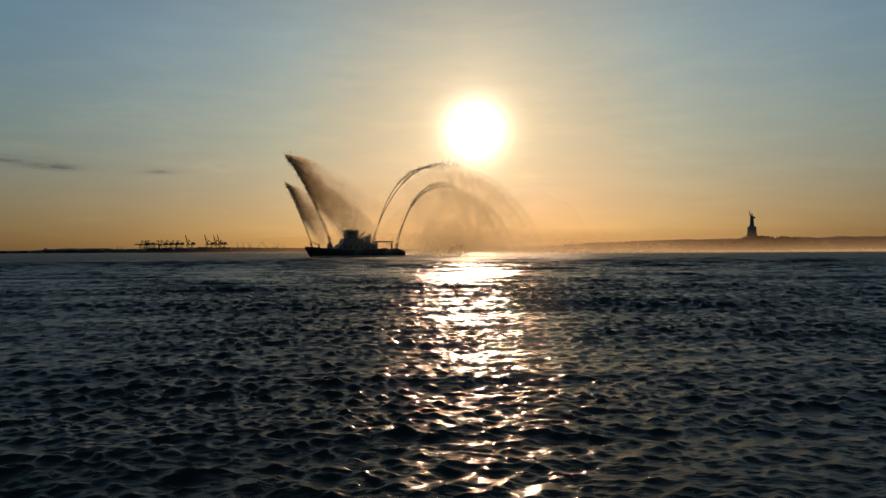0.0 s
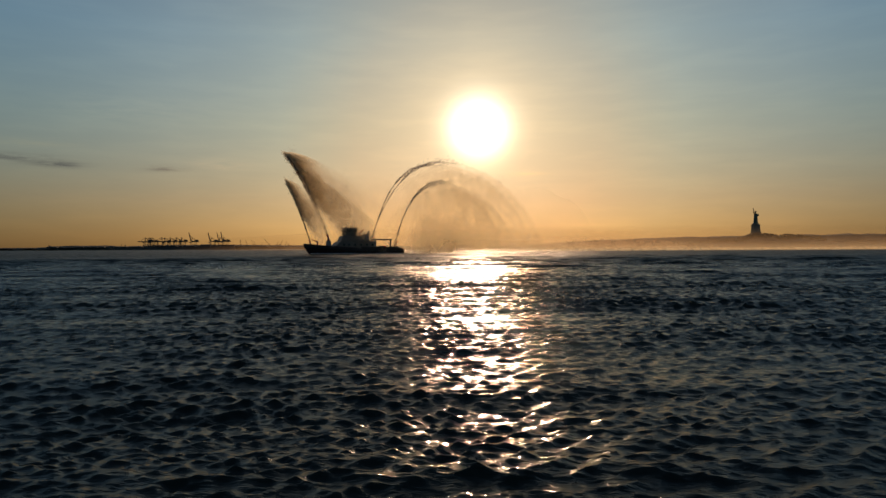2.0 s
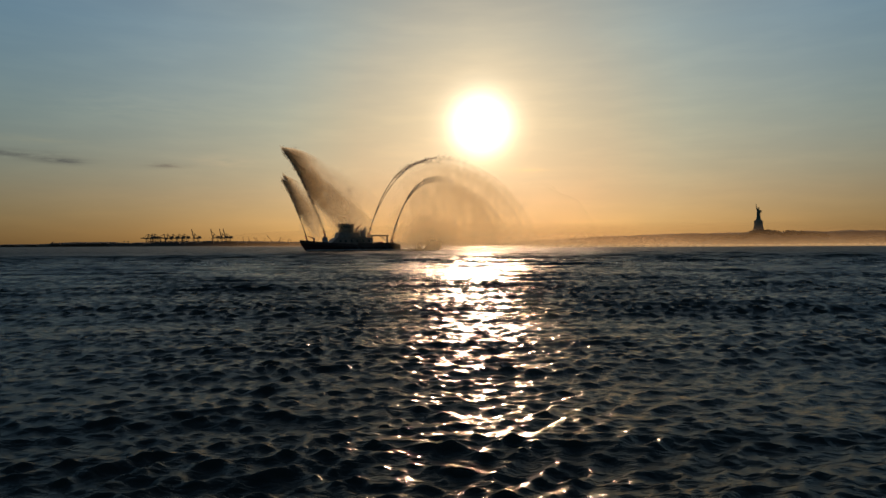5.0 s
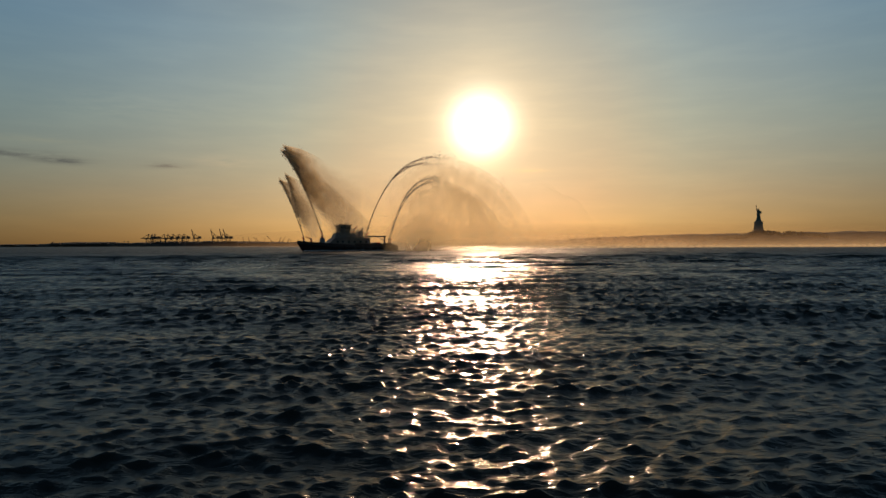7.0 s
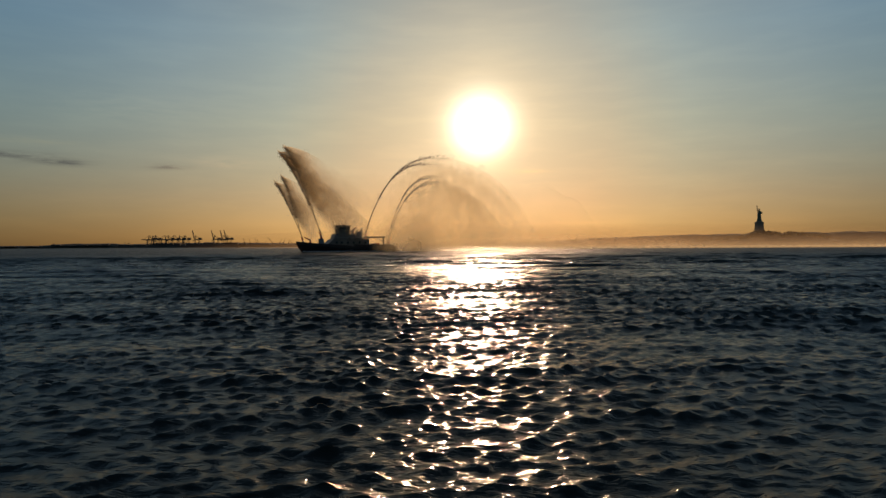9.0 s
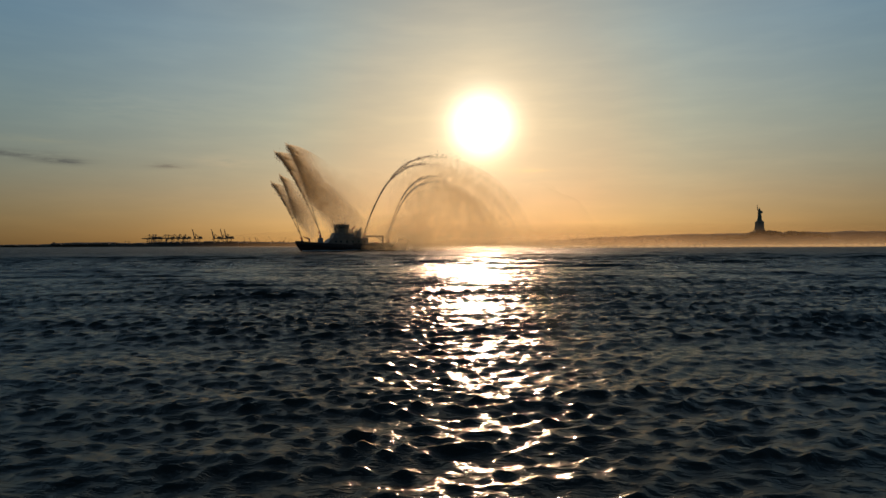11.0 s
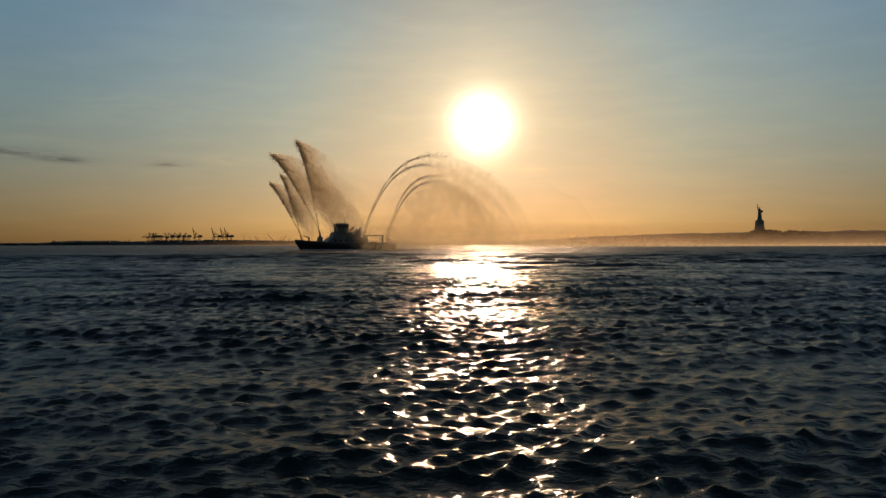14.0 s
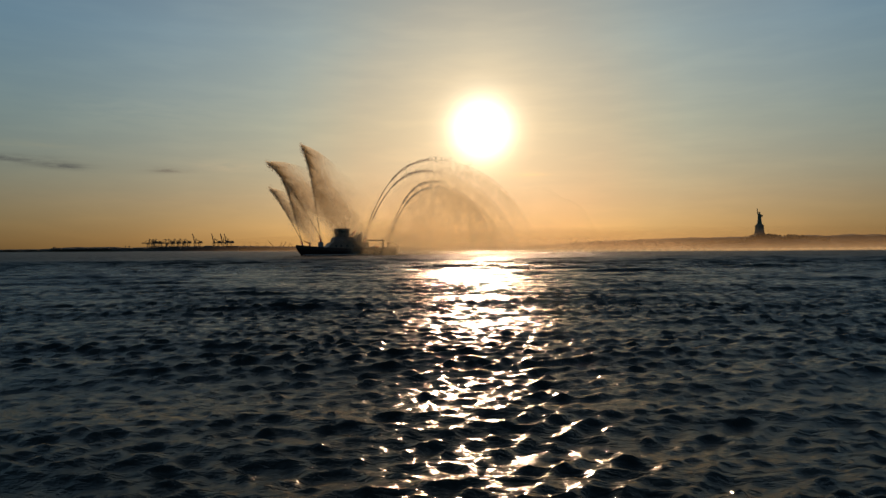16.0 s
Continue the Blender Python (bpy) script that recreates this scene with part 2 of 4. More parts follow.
def box(bm, x0, x1, y0, y1, z0, z1, bevel=0.0, taper=1.0):
    """A box, rounded at its edges; taper narrows its top."""
    r = bmesh.ops.create_cube(bm, size=1)
    cx, cy = (x0 + x1) / 2, (y0 + y1) / 2
    for v in r["verts"]:
        k = taper if v.co.z > 0 else 1.0
        v.co = Vector((cx + v.co.x * (x1 - x0) * k, cy + v.co.y * (y1 - y0) * k, (z0 + z1) / 2 + v.co.z * (z1 - z0)))
    if bevel:
        edges = list({e for v in r["verts"] for e in v.link_edges})
        bmesh.ops.bevel(bm, geom=edges, offset=bevel, segments=2, affect="EDGES")
    return bm


def rod(bm, a, b, r0, r1=None, seg=8):
    """A tapered round bar from a to b."""
    a, b = Vector(a), Vector(b)
    m = Matrix.Translation((a + b) / 2) @ (b - a).to_track_quat("Z", "Y").to_matrix().to_4x4()
    bmesh.ops.create_cone(bm, cap_ends=True, segments=seg, radius1=r0, radius2=r0 if r1 is None else r1,
                          depth=(b - a).length, matrix=m)
    return bm


def rings(bm, loops, closed_ends=True):
    """A skin over loops of equally many points."""
    rows = [[bm.verts.new(p) for p in loop] for loop in loops]
    n = len(rows[0])
    for a, b in zip(rows, rows[1:]):
        for i in range(n):
            bm.faces.new((a[i], a[(i + 1) % n], b[(i + 1) % n], b[i]))
    if closed_ends:
        bm.faces.new(rows[0][::-1])
        bm.faces.new(rows[-1])
    return bm


def smooth(a, b, v):
    k = np.clip((v - a) / (b - a), 0, 1)
    return k * k * (3 - 2 * k)


TETRA = np.array([(1, 1, 1), (1, -1, -1), (-1, 1, -1), (-1, -1, 1)], float) / math.sqrt(3)
TETRA_FACES = np.array([(0, 1, 2), (0, 3, 1), (0, 2, 3), (1, 3, 2)])


def drops(name, at, size, mat, parent, rng, stretch=None):
    """Many small drops as real grains of water, turned at random; stretch pulls them out along a way."""
    at, size = np.asarray(at, float), np.asarray(size, float)
    q = rng.normal(size=(len(at), 4))
    q /= np.linalg.norm(q, axis=1)[:, None]
    w, x, y, z = q.T
    rot = np.stack([1 - 2 * (y * y + z * z), 2 * (x * y - z * w), 2 * (x * z + y * w),
                    2 * (x * y + z * w), 1 - 2 * (x * x + z * z), 2 * (y * z - x * w),
                    2 * (x * z - y * w), 2 * (y * z + x * w), 1 - 2 * (x * x + y * y)], 1).reshape(-1, 3, 3)
    v = np.einsum("nij,kj->nki", rot, TETRA) * size[:, None, None]
    if stretch is not None:
        along = np.einsum("nki,ni->nk", v, stretch[0])
        v += along[:, :, None] * stretch[0][:, None, :] * (stretch[1] - 1)
    v += at[:, None, :]
    f = TETRA_FACES[None] + 4 * np.arange(len(at))[:, None, None]
    ob = raw(name, v.reshape(-1, 3), f.reshape(-1, 3), mat, parent)
    ob["kind"] = "stuff"
    return ob


# ---------------------------------------------------------------- water
def waves():
    """Wind waves as a sum of trains: length, heading, height, phase."""
    rng = np.random.default_rng(5)
    rows = []
    for i in range(150):
        lam = 0.11 * (13 / 0.11) ** ((i + rng.random()) / 150)
        head = radians(-80) + rng.normal() * (0.15 if lam > 2.5 else 0.22 if lam > 0.8 else 0.45 if lam > 0.4 else 0.7)
        steep = WAVE * (0.22 if lam > 6 else 0.34 if lam > 3 else 0.34 if lam > 1.3 else 0.5 if lam > 0.6 else 1.55) * (0.6 + 0.8 * rng.random())
        rows.append((lam, head, steep * lam / (2 * math.pi), rng.random() * 2 * math.pi))
    return rows


def water_sheet():
    """The harbour, one sheet to the horizon: the cells grow with the distance from the fan's apex."""
    rho = [7.5]
    while rho[-1] < 4700:
        rho.append(rho[-1] * (1.0022 if rho[-1] < 200 else 1.0045 if rho[-1] < 600 else 1.012))
    rho = np.array(rho)
    ang = np.radians(np.linspace(-39, 39, 560))
    r, a = np.meshgrid(rho, ang, indexing="ij")
    x, y = r * np.sin(a), r * np.cos(a) - 14.0
    cell = r * np.where(r < 200, 0.0022, 0.0045)
    dx, dy, dz = np.zeros_like(x), np.zeros_like(x), np.zeros_like(x)
    gust = 1.0 + 0.3 * np.sin(x * 0.031 + y * 0.023) * np.sin(y * 0.041 - x * 0.017 + 1.0)
    gust += 0.35 * np.sin(x * 0.11 + y * 0.37 + 2 * np.sin(x * 0.05)) * np.sin(y * 0.23 - x * 0.19 + 1.5 * np.sin(y * 0.07))
    for lam, head, amp, ph in waves():
        k = 2 * math.pi / lam
        near = int(np.searchsorted(rho, lam / (2.2 * 0.0022)))
        if near < 2:
            continue
        w = slice(0, near)
        fade = np.clip(lam / (2.2 * cell[w]) - 1.0, 0, 1)
        phase = k * (x[w] * math.cos(head) + y[w] * math.sin(head)) + ph
        h = amp * fade * gust[w] * (1 - 0.4 * smooth(35, 130, r[w]) if lam > 6 else 1 + 1.3 * smooth(35, 130, r[w]) if lam > 3 else 1 + 2.2 * smooth(35, 130, r[w]) if lam > 1.0 else 1 + 0.9 * smooth(22, 60, r[w]))
        dz[w] += h * np.cos(phase)
        s = h * 0.9 * np.sin(phase)
        dx[w] -= s * math.cos(head)
        dy[w] -= s * math.sin(head)
    far = np.clip((4300 - r) / 800, 0, 1)
    v = np.stack([x + dx, y + dy, dz * far], -1).reshape(-1, 3)
    nr, na = x.shape
    i = np.arange(nr * na).reshape(nr, na)
    f = np.stack([i[:-1, :-1], i[:-1, 1:], i[1:, 1:], i[1:, :-1]], -1).reshape(-1, 4)
    ob = raw("water", v, f, WATER, smooth=True)
    return tagged(ob, "dark choppy harbour water glittering under a low sun", "water", kind="structure")


WAVE = 0.040
water = water_sheet()


def sea_bed():
    """The open water round the fan, out of view, so that the place goes on behind the camera."""
    bm = bmesh.new()
    bmesh.ops.create_grid(bm, x_segments=40, y_segments=40, size=4800)
    ob = part("water_beyond", bm, WATER)
    ob.location.z = -0.7
    return tagged(ob, "dark open harbour water reaching the horizon", "water", kind="structure")


sea_bed()


# ---------------------------------------------------------------- fireboat
def hull_section(u):
    """Half width, deck height and keel height at u from the stern (0) to the bow (1)."""
    half = 5.3 * (1 - max(0, (u - 0.55) / 0.45) ** 2.3) * (0.93 + 0.07 * min(1, u / 0.15))
    deck = 1.75 + 1.9 * max(0, (u - 0.3) / 0.7) ** 1.8
    return max(half, 0.12), deck


def fireboat():
    boat = thing("fireboat", "dark fireboat with grey wheelhouse throwing water jets", "boat")
    # hull: flared sections with a raked stem
    loops, L = [], 43.0
    for i in range(25):
        u = i / 24
        half, deck = hull_section(u)
        loop = []
        for j in range(11):
            s = j / 10                                # keel to deck edge
            z = -1.4 + (deck + 1.4) * s
            rake = 3.4 * max(0, (u - 0.72) / 0.28) ** 1.5 * (1 - s) ** 1.3
            w = half * (0.25 + 0.75 * s ** 0.45) * (1 - 0.3 * max(0, u - 0.6) * (1 - s))
            loop.append((-L / 2 + L * u - rake, w, z))
        loops.append(loop + [(x, -y, z) for x, y, z in loop[::-1]])
    hull = part("hull", rings(bmesh.new(), loops), HULL_PAINT, boat, "black hull with raked bow", smooth=False)
    # bulwark with cap rail on the fore part
    for side in (1, -1):
        bm = bmesh.new()
        rows = []
        for i in range(14):
            u = 0.45 + 0.55 * i / 13
            half, deck = hull_section(u)
            x = -L / 2 + L * u
            h = 0.75 * min(1, (u - 0.42) / 0.1)
            rows.append([(x, side * half, deck - 0.1), (x, side * (half + 0.06), deck + h),
                         (x, side * (half - 0.12), deck + h), (x, side * (half - 0.15), deck - 0.1)])
        part("bulwark", rings(bm, rows), HULL_PAINT, boat)
        bm = bmesh.new()
        rows = []
        for i in range(10):
            u = 0.01 + 0.45 * i / 9
            half, deck = hull_section(u)
            x, h = -L / 2 + L * u, 1.25 * min(1.0, 0.45 + 1.8 * i / 9)
            rows.append([(x, side * half, deck - 0.1), (x, side * (half + 0.05), deck + h),
                         (x, side * (half - 0.1), deck + h), (x, side * (half - 0.13), deck - 0.1)])
        part("bulwark", rings(bm, rows), HULL_PAINT, boat)
        bm = bmesh.new()
        rows = []
        for i in range(22):
            u = i / 21
            half, deck = hull_section(u)
            x = -L / 2 + L * u
            rows.append([(x, side * (half - 0.1), deck - 0.5), (x, side * (half + 0.22), deck - 0.45),
                         (x, side * (half + 0.22), deck - 0.15), (x, side * (half - 0.1), deck - 0.1)])
        part("rub_rail", rings(bm, rows), RUBBER, boat, "black rubber rub rail")
        for i in range(9):
            u = 0.08 + 0.075 * i
            half, deck = hull_section(u)
            bm = bmesh.new()
            m = Matrix.Translation((-L / 2 + L * u, side * (half + 0.3), deck - 0.75)) @ Euler((radians(90), 0, 0)).to_matrix().to_4x4()
            bmesh.ops.create_cone(bm, cap_ends=True, segments=14, radius1=0.55, radius2=0.5, depth=0.3, matrix=m)
            part("tyre_fender", bm, RUBBER, boat)
    bm = bmesh.new()
    box(bm, -21.2, -2, -4.7, 4.7, 1.7, 1.82)
    part("aft_deck", bm, DECK_PAINT, boat)
    # superstructure
    bm = box(bmesh.new(), -9.0, 10.2, -4.1, 4.1, 2.0, 5.4, 0.25)
    for v in bm.verts:
        if v.co.x > 6 and v.co.z > 3.2:
            v.co.x -= 3.6 * (v.co.z - 3.2) / 2.2
    house = part("deckhouse", bm, WHITE_PAINT, boat, "grey steel deckhouse")
    for side in (1, -1):
        for x in (-7.2, -4.6, -2.0, 0.6, 3.2, 5.4):
            part("porthole", box(bmesh.new(), x - 0.45, x + 0.45, side * 4.1 - 0.05, side * 4.1 + 0.05, 3.5, 4.3, 0.03), GLASS, house)
        part("side_door", box(bmesh.new(), -8.6, -7.8, side * 4.1 - 0.06, side * 4.1 + 0.06, 2.2, 4.2, 0.03), STEEL, house)
    part("upper_house", box(bmesh.new(), -3.6, 6.2, -3.3, 3.3, 5.4, 7.7, 0.2, 0.84), WHITE_PAINT, boat, "grey upper deckhouse")
    wheel = part("wheelhouse", box(bmesh.new(), -0.7, 4.0, -2.7, 2.7, 7.7, 10.9, 0.15, 1.1), WHITE_PAINT, boat, "grey wheelhouse with a band of windows")
    part("roof", box(bmesh.new(), -1.2, 4.6, -3.2, 3.2, 10.9, 11.2, 0.1), WHITE_PAINT, wheel)
    for side in (1, -1):
        for i in range(5):
            x = -0.6 + i * 0.92
            part("window_pane", box(bmesh.new(), x, x + 0.75, side * 2.88 - 0.08, side * 2.88 + 0.08, 9.3, 10.5, 0.02), GLASS, wheel)
    for i in range(5):
        y = -2.5 + i * 1.0
        part("window_pane", box(bmesh.new(), 4.05, 4.25, y, y + 0.85, 9.3, 10.5, 0.02), GLASS, wheel)
    # mast with radar bars and aerials
    bm = rod(bmesh.new(), (0.2, 0, 10.5), (0.0, 0, 13.9), 0.22, 0.1)
    rod(bm, (0.1, -1.3, 12.0), (0.1, 1.3, 12.0), 0.05)
    rod(bm, (-0.9, 0, 10.0), (0.1, 0, 12.2), 0.07)
    rod(bm, (0.0, 0, 13.4), (-0.5, 0, 14.6), 0.03)
    mast = part("mast", bm, STEEL, boat, "steel mast with aerials")
    part("radar_bar", box(bmesh.new(), 1.3, 1.6, -1.1, 1.1, 11.2, 11.45, 0.05), WHITE_PAINT, mast)
    part("radar_post", rod(bmesh.new(), (1.4, 0, 10.0), (1.4, 0, 11.25), 0.1), STEEL, mast)
    for p, q in (((3.6, 1.8, 10), (3.6, 1.8, 12.3)), ((-0.9, -2.0, 10), (-0.9, -2.0, 12.0)), ((4.4, -1.5, 10), (4.4, -1.5, 11.1))):
        part("aerial", rod(bmesh.new(), p, q, 0.05, 0.02, 6), STEEL, mast)
    bm = bmesh.new()
    bmesh.ops.create_uvsphere(bm, u_segments=14, v_segments=9, radius=0.5, matrix=Matrix.Translation((2.7, -1.4, 11.15)))
    part("dome", bm, WHITE_PAINT, mast, "white satellite dome", smooth=True)
    # funnels and the raised platform abaft the wheelhouse
    for side in (1, -1):
        bm = box(bmesh.new(), -6.4, -4.4, side * 2.1 - 0.6, side * 2.1 + 0.6, 5.3, 8.6, 0.15, 0.75)
        rod(bm, (-5.4, side * 2.1, 8.5), (-6.0, side * 2.1, 9.5), 0.25, 0.22)
        part("funnel", bm, DECK_PAINT, boat, "dark exhaust funnel")
        bm = bmesh.new()
        for x in (-3.2, -1.4):
            rod(bm, (x, side * 2.9, 7.6), (x, side * 2.9, 8.7), 0.04, seg=6)
        rod(bm, (-3.2, side * 2.9, 8.7), (-1.4, side * 2.9, 8.7), 0.04, seg=6)
        part("platform_rail", bm, STEEL, boat)
    bm = bmesh.new()
    for x, y in ((-8.0, 0.9), (-8.0, -0.9), (-6.4, 0.9), (-6.4, -0.9)):
        rod(bm, (x, y, 5.3), (-7.0, y * 0.4, 10.0), 0.08, seg=6)
    rod(bm, (-7.0, -0.7, 10), (-7.0, 0.7, 10), 0.07, seg=6)
    part("aft_mast", bm, STEEL, boat, "lattice mast abaft the funnels")

    def monitor(x, y, z, lift, turn, size=1.0, label=""):
        """A water cannon: pedestal, swivel and barrel."""
        base = part("water_cannon", rod(bmesh.new(), (x, y, z), (x, y, z + 0.9 * size), 0.3 * size, 0.2 * size), RED_PAINT, boat, label)
        way = Vector((math.cos(turn) * math.cos(lift), math.sin(turn) * math.cos(lift), math.sin(lift)))
        top = Vector((x, y, z + 0.95 * size))
        bm = bmesh.new()
        bmesh.ops.create_uvsphere(bm, u_segments=10, v_segments=7, radius=0.28 * size, matrix=Matrix.Translation(top))
        part("swivel", bm, STEEL, base)
        part("barrel", rod(bmesh.new(), top, top + way * 1.9 * size, 0.17 * size, 0.1 * size), RED_PAINT, base)

    for x, y, z in NOZZLES[:2]:
        for side in (1, -1):
            monitor(x, side * y, z - 1.6, radians(65), 0.0)
    for x, y, z in NOZZLES[2:]:
        for side in (1, -1):
            monitor(x, side * y, z - 1.6, radians(60), math.pi)
    monitor(-2.6, 1.4, 7.6, radians(48), math.pi * 0.9, 1.3, "red water cannon abaft the wheelhouse")
    monitor(-2.6, -1.4, 7.6, radians(35), math.pi * 1.1, 1.3, "red water cannon abaft the wheelhouse")
    monitor(15.6, 0, 3.6, radians(22), 0.1, 1.5, "large red bow water cannon at rest")
    part("monitor_platform", box(bmesh.new(), 9.9, 11.9, -1.5, 1.5, 2.4, 5.6, 0.15, 0.8), DECK_PAINT, boat)
    # deck crane folded along the aft deck
    crane = part("deck_crane", rod(bmesh.new(), (-16.6, 0.8, 1.8), (-16.6, 0.8, 5.9), 0.42, 0.34), WHITE_PAINT, boat, "folded pale deck crane")
    part("boom", box(bmesh.new(), -17.2, -8.2, 0.5, 1.1, 5.9, 6.5, 0.08), WHITE_PAINT, crane)
    bm = rod(bmesh.new(), (-16.4, 0.8, 4.2), (-13.4, 0.8, 6.0), 0.14)
    part("ram", bm, STEEL, crane)
    part("boom_rest", box(bmesh.new(), -9.6, -9.2, 0.3, 1.3, 4.9, 5.9, 0.04), STEEL, crane)
    # aft deck gear
    part("winch", box(bmesh.new(), -15.2, -13.2, -2.2, -0.2, 1.8, 3.6, 0.3), RED_PAINT, boat)
    part("equipment_locker", box(bmesh.new(), -19.4, -17.6, -3.4, 3.0, 1.8, 3.3, 0.1), WHITE_PAINT, boat)
    part("cannon_platform", box(bmesh.new(), -20.6, -18.2, -2.6, 2.6, 1.8, 2.9, 0.1), DECK_PAINT, boat)
    part("equipment_locker", box(bmesh.new(), -12.4, -10.0, 1.2, 3.8, 1.8, 3.4, 0.1), WHITE_PAINT, boat)
    part("flagstaff", rod(bmesh.new(), (-21.0, 0, 1.8), (-21.9, 0, 4.6), 0.05, seg=6), STEEL, boat)
    # open railings
    for side in (1, -1):
        prev = None
        for i in range(17):
            u = 0.03 + 0.4 * i / 16
            half, deck = hull_section(u)
            p = Vector((-L / 2 + L * u, side * (half - 0.2), deck))
            part("rail_post", rod(bmesh.new(), p, p + Vector((0, 0, 1.05)), 0.035, seg=6), STEEL, boat)
            if prev:
                bm = bmesh.new()
                for h in (0.55, 1.05):
                    rod(bm, prev + Vector((0, 0, h)), p + Vector((0, 0, h)), 0.03, seg=6)
                part("rail", bm, STEEL, boat)
            prev = p
        bm = bmesh.new()
        for h in (6.0, 6.4):
            rod(bm, (-8.8, side * 3.9, h), (6.6, side * 3.9, h), 0.035, seg=6)
        for i in range(9):
            rod(bm, (-8.8 + i * 1.92, side * 3.9, 5.3), (-8.8 + i * 1.92, side * 3.9, 6.4), 0.035, seg=6)
        part("house_rail", bm, STEEL, boat)
    part("life_raft", rod(bmesh.new(), (-3.0, 3.6, 5.75), (-1.5, 3.6, 5.75), 0.35, seg=12), WHITE_PAINT, boat)
    part("life_raft", rod(bmesh.new(), (-5.2, 3.6, 5.75), (-3.7, 3.6, 5.75), 0.35, seg=12), WHITE_PAINT, boat)
    return boat


# fore and aft, half gap, height of the water cannons' mouths, in the boat's space
NOZZLES = [(18.6, 0.6, 5.0), (10.9, 0.7, 7.2), (-8.4, 0.9, 7.0), (-19.2, 0.9, 4.9)]
BOAT_TURN = 205.0
boat = fireboat()


# ---------------------------------------------------------------- water jets
def bow_path(L, bend):
    """The stream's centre line in its own plane, leaning nowhere: up, with a slight bow and a curl at the tip."""
    s = np.linspace(0, 1, 60)
    x = bend * 4 * s * (1 - s) * (0.4 + 0.6 * s) - 0.05 * L * np.clip(s - 0.8, 0, 1) / 0.2 * np.clip(s - 0.8, 0, 1)
    return s, np.stack([x, 0 * s, L * s], 1)


def arc_path(apex_x, apex_z, stretch):
    """A thrown stream that slows in the air: the fall is steeper than the rise is slanted."""
    s = np.linspace(0, 1, 90)
    up, down = 0.5, 0.5
    a = np.clip(s / up, 0, 1)
    b = np.clip((s - up) / down, 0, 1)
    x = apex_x * (0.62 * a + 0.38 * a * a) + apex_x * stretch * (1 - (1 - b) ** 1.35) * 0.98
    z = apex_z * (1 - (1 - a) ** 2.15) - (apex_z + 6.0) * b ** 2.0
    return s, np.stack([x, 0 * s, z], 1)


def along(path, s, u):
    return np.stack([np.interp(u, s, path[:, i]) for i in range(3)], 1)


def curtain(jet, s, path, shape, mat):
    """A thick soft-edged body of fine spray between the stream and where it falls."""
    nu, na = 36, 20
    u, age = np.meshgrid(np.linspace(0, 1, nu), np.linspace(0, 1, na), indexing="ij")
    mid, thick, dens = shape(s, path, u.ravel(), age.ravel())
    off = np.zeros_like(mid)
    off[:, 1] = thick
    i = np.arange(nu * na).reshape(nu, na)
    f = np.stack([i[:-1, :-1], i[:-1, 1:], i[1:, 1:], i[1:, :-1]], -1).reshape(-1, 4)
    ob = raw("fine_spray", np.concatenate([mid - off, mid + off]), np.concatenate([f, f[:, ::-1] + nu * na]), mat, jet, True)
    at = ob.data.attributes.new("dens", "FLOAT", "POINT")
    at.data.foreach_set("value", np.concatenate([dens, dens]).astype(np.float32))
    ob["kind"] = "stuff"


def bow_curtain(reach, fall, dense):
    def shape(s, path, u, age):
        v = 0.3 + 0.7 * u
        p = along(path, s, v)
        p[:, 0] += age ** 0.9 * reach * (v - 0.2) / 0.8 * (1 + 0.12 * np.sin(v * 21)) - 0.3
        p[:, 2] -= age ** 1.3 * fall * (1 + 0.1 * np.sin(v * 13 + 1))
        p[:, 1] += 6.0 * age
        d = dense * (1 - age) ** 0.95 * smooth(0, 0.35, u) * (1 - smooth(0.55, 1.0, u) * smooth(0.02, 0.4, age)) * (0.35 + 0.65 * smooth(0, 0.05, age))
        return p, 0.25 + 3.5 * np.sqrt(age), d * (1 - smooth(0.8, 1, age))
    return shape


def bow_head(reach, fall, dense):
    """The ragged head of a rising jet, where it breaks into dense spray and curls downwind."""
    def shape(s, path, u, age):
        v = 0.62 + 0.38 * u
        p = along(path, s, v)
        fray = 0.6 + 0.25 * np.sin(v * 47) + 0.15 * np.sin(v * 91 + 2)
        p[:, 0] += (age - 0.12) * reach * 0.30 * (0.25 + 0.75 * u) * fray
        p[:, 2] -= age * fall * 0.20 * fray - 1.6 * u ** 3 * (1 - age)
        d = dense * smooth(0, 0.5, u) * smooth(0, 0.12, age) * (1 - smooth(0.2, 1.0, age)) * (1 - smooth(0.9, 1.0, u) * 0.6)
        return p, 0.2 + 1.4 * np.sqrt(age), d
    return shape


def arc_curtain(drift, dense):
    def shape(s, path, u, age):
        v = 0.12 + 0.86 * u
        p = along(path, s, v)
        p[:, 0] += age * drift
        p[:, 2] += (-6.0 - p[:, 2]) * age
        d = dense * (0.45 + 0.9 * (1 - age) ** 4 * smooth(0.3, 0.6, u)) * smooth(0, 0.3, u) * (1 - smooth(0.7, 1.0, u)) * (0.2 + 0.8 * smooth(0, 0.12, age))
        return p, 0.25 + 2.5 * np.sqrt(age), d
    return shape


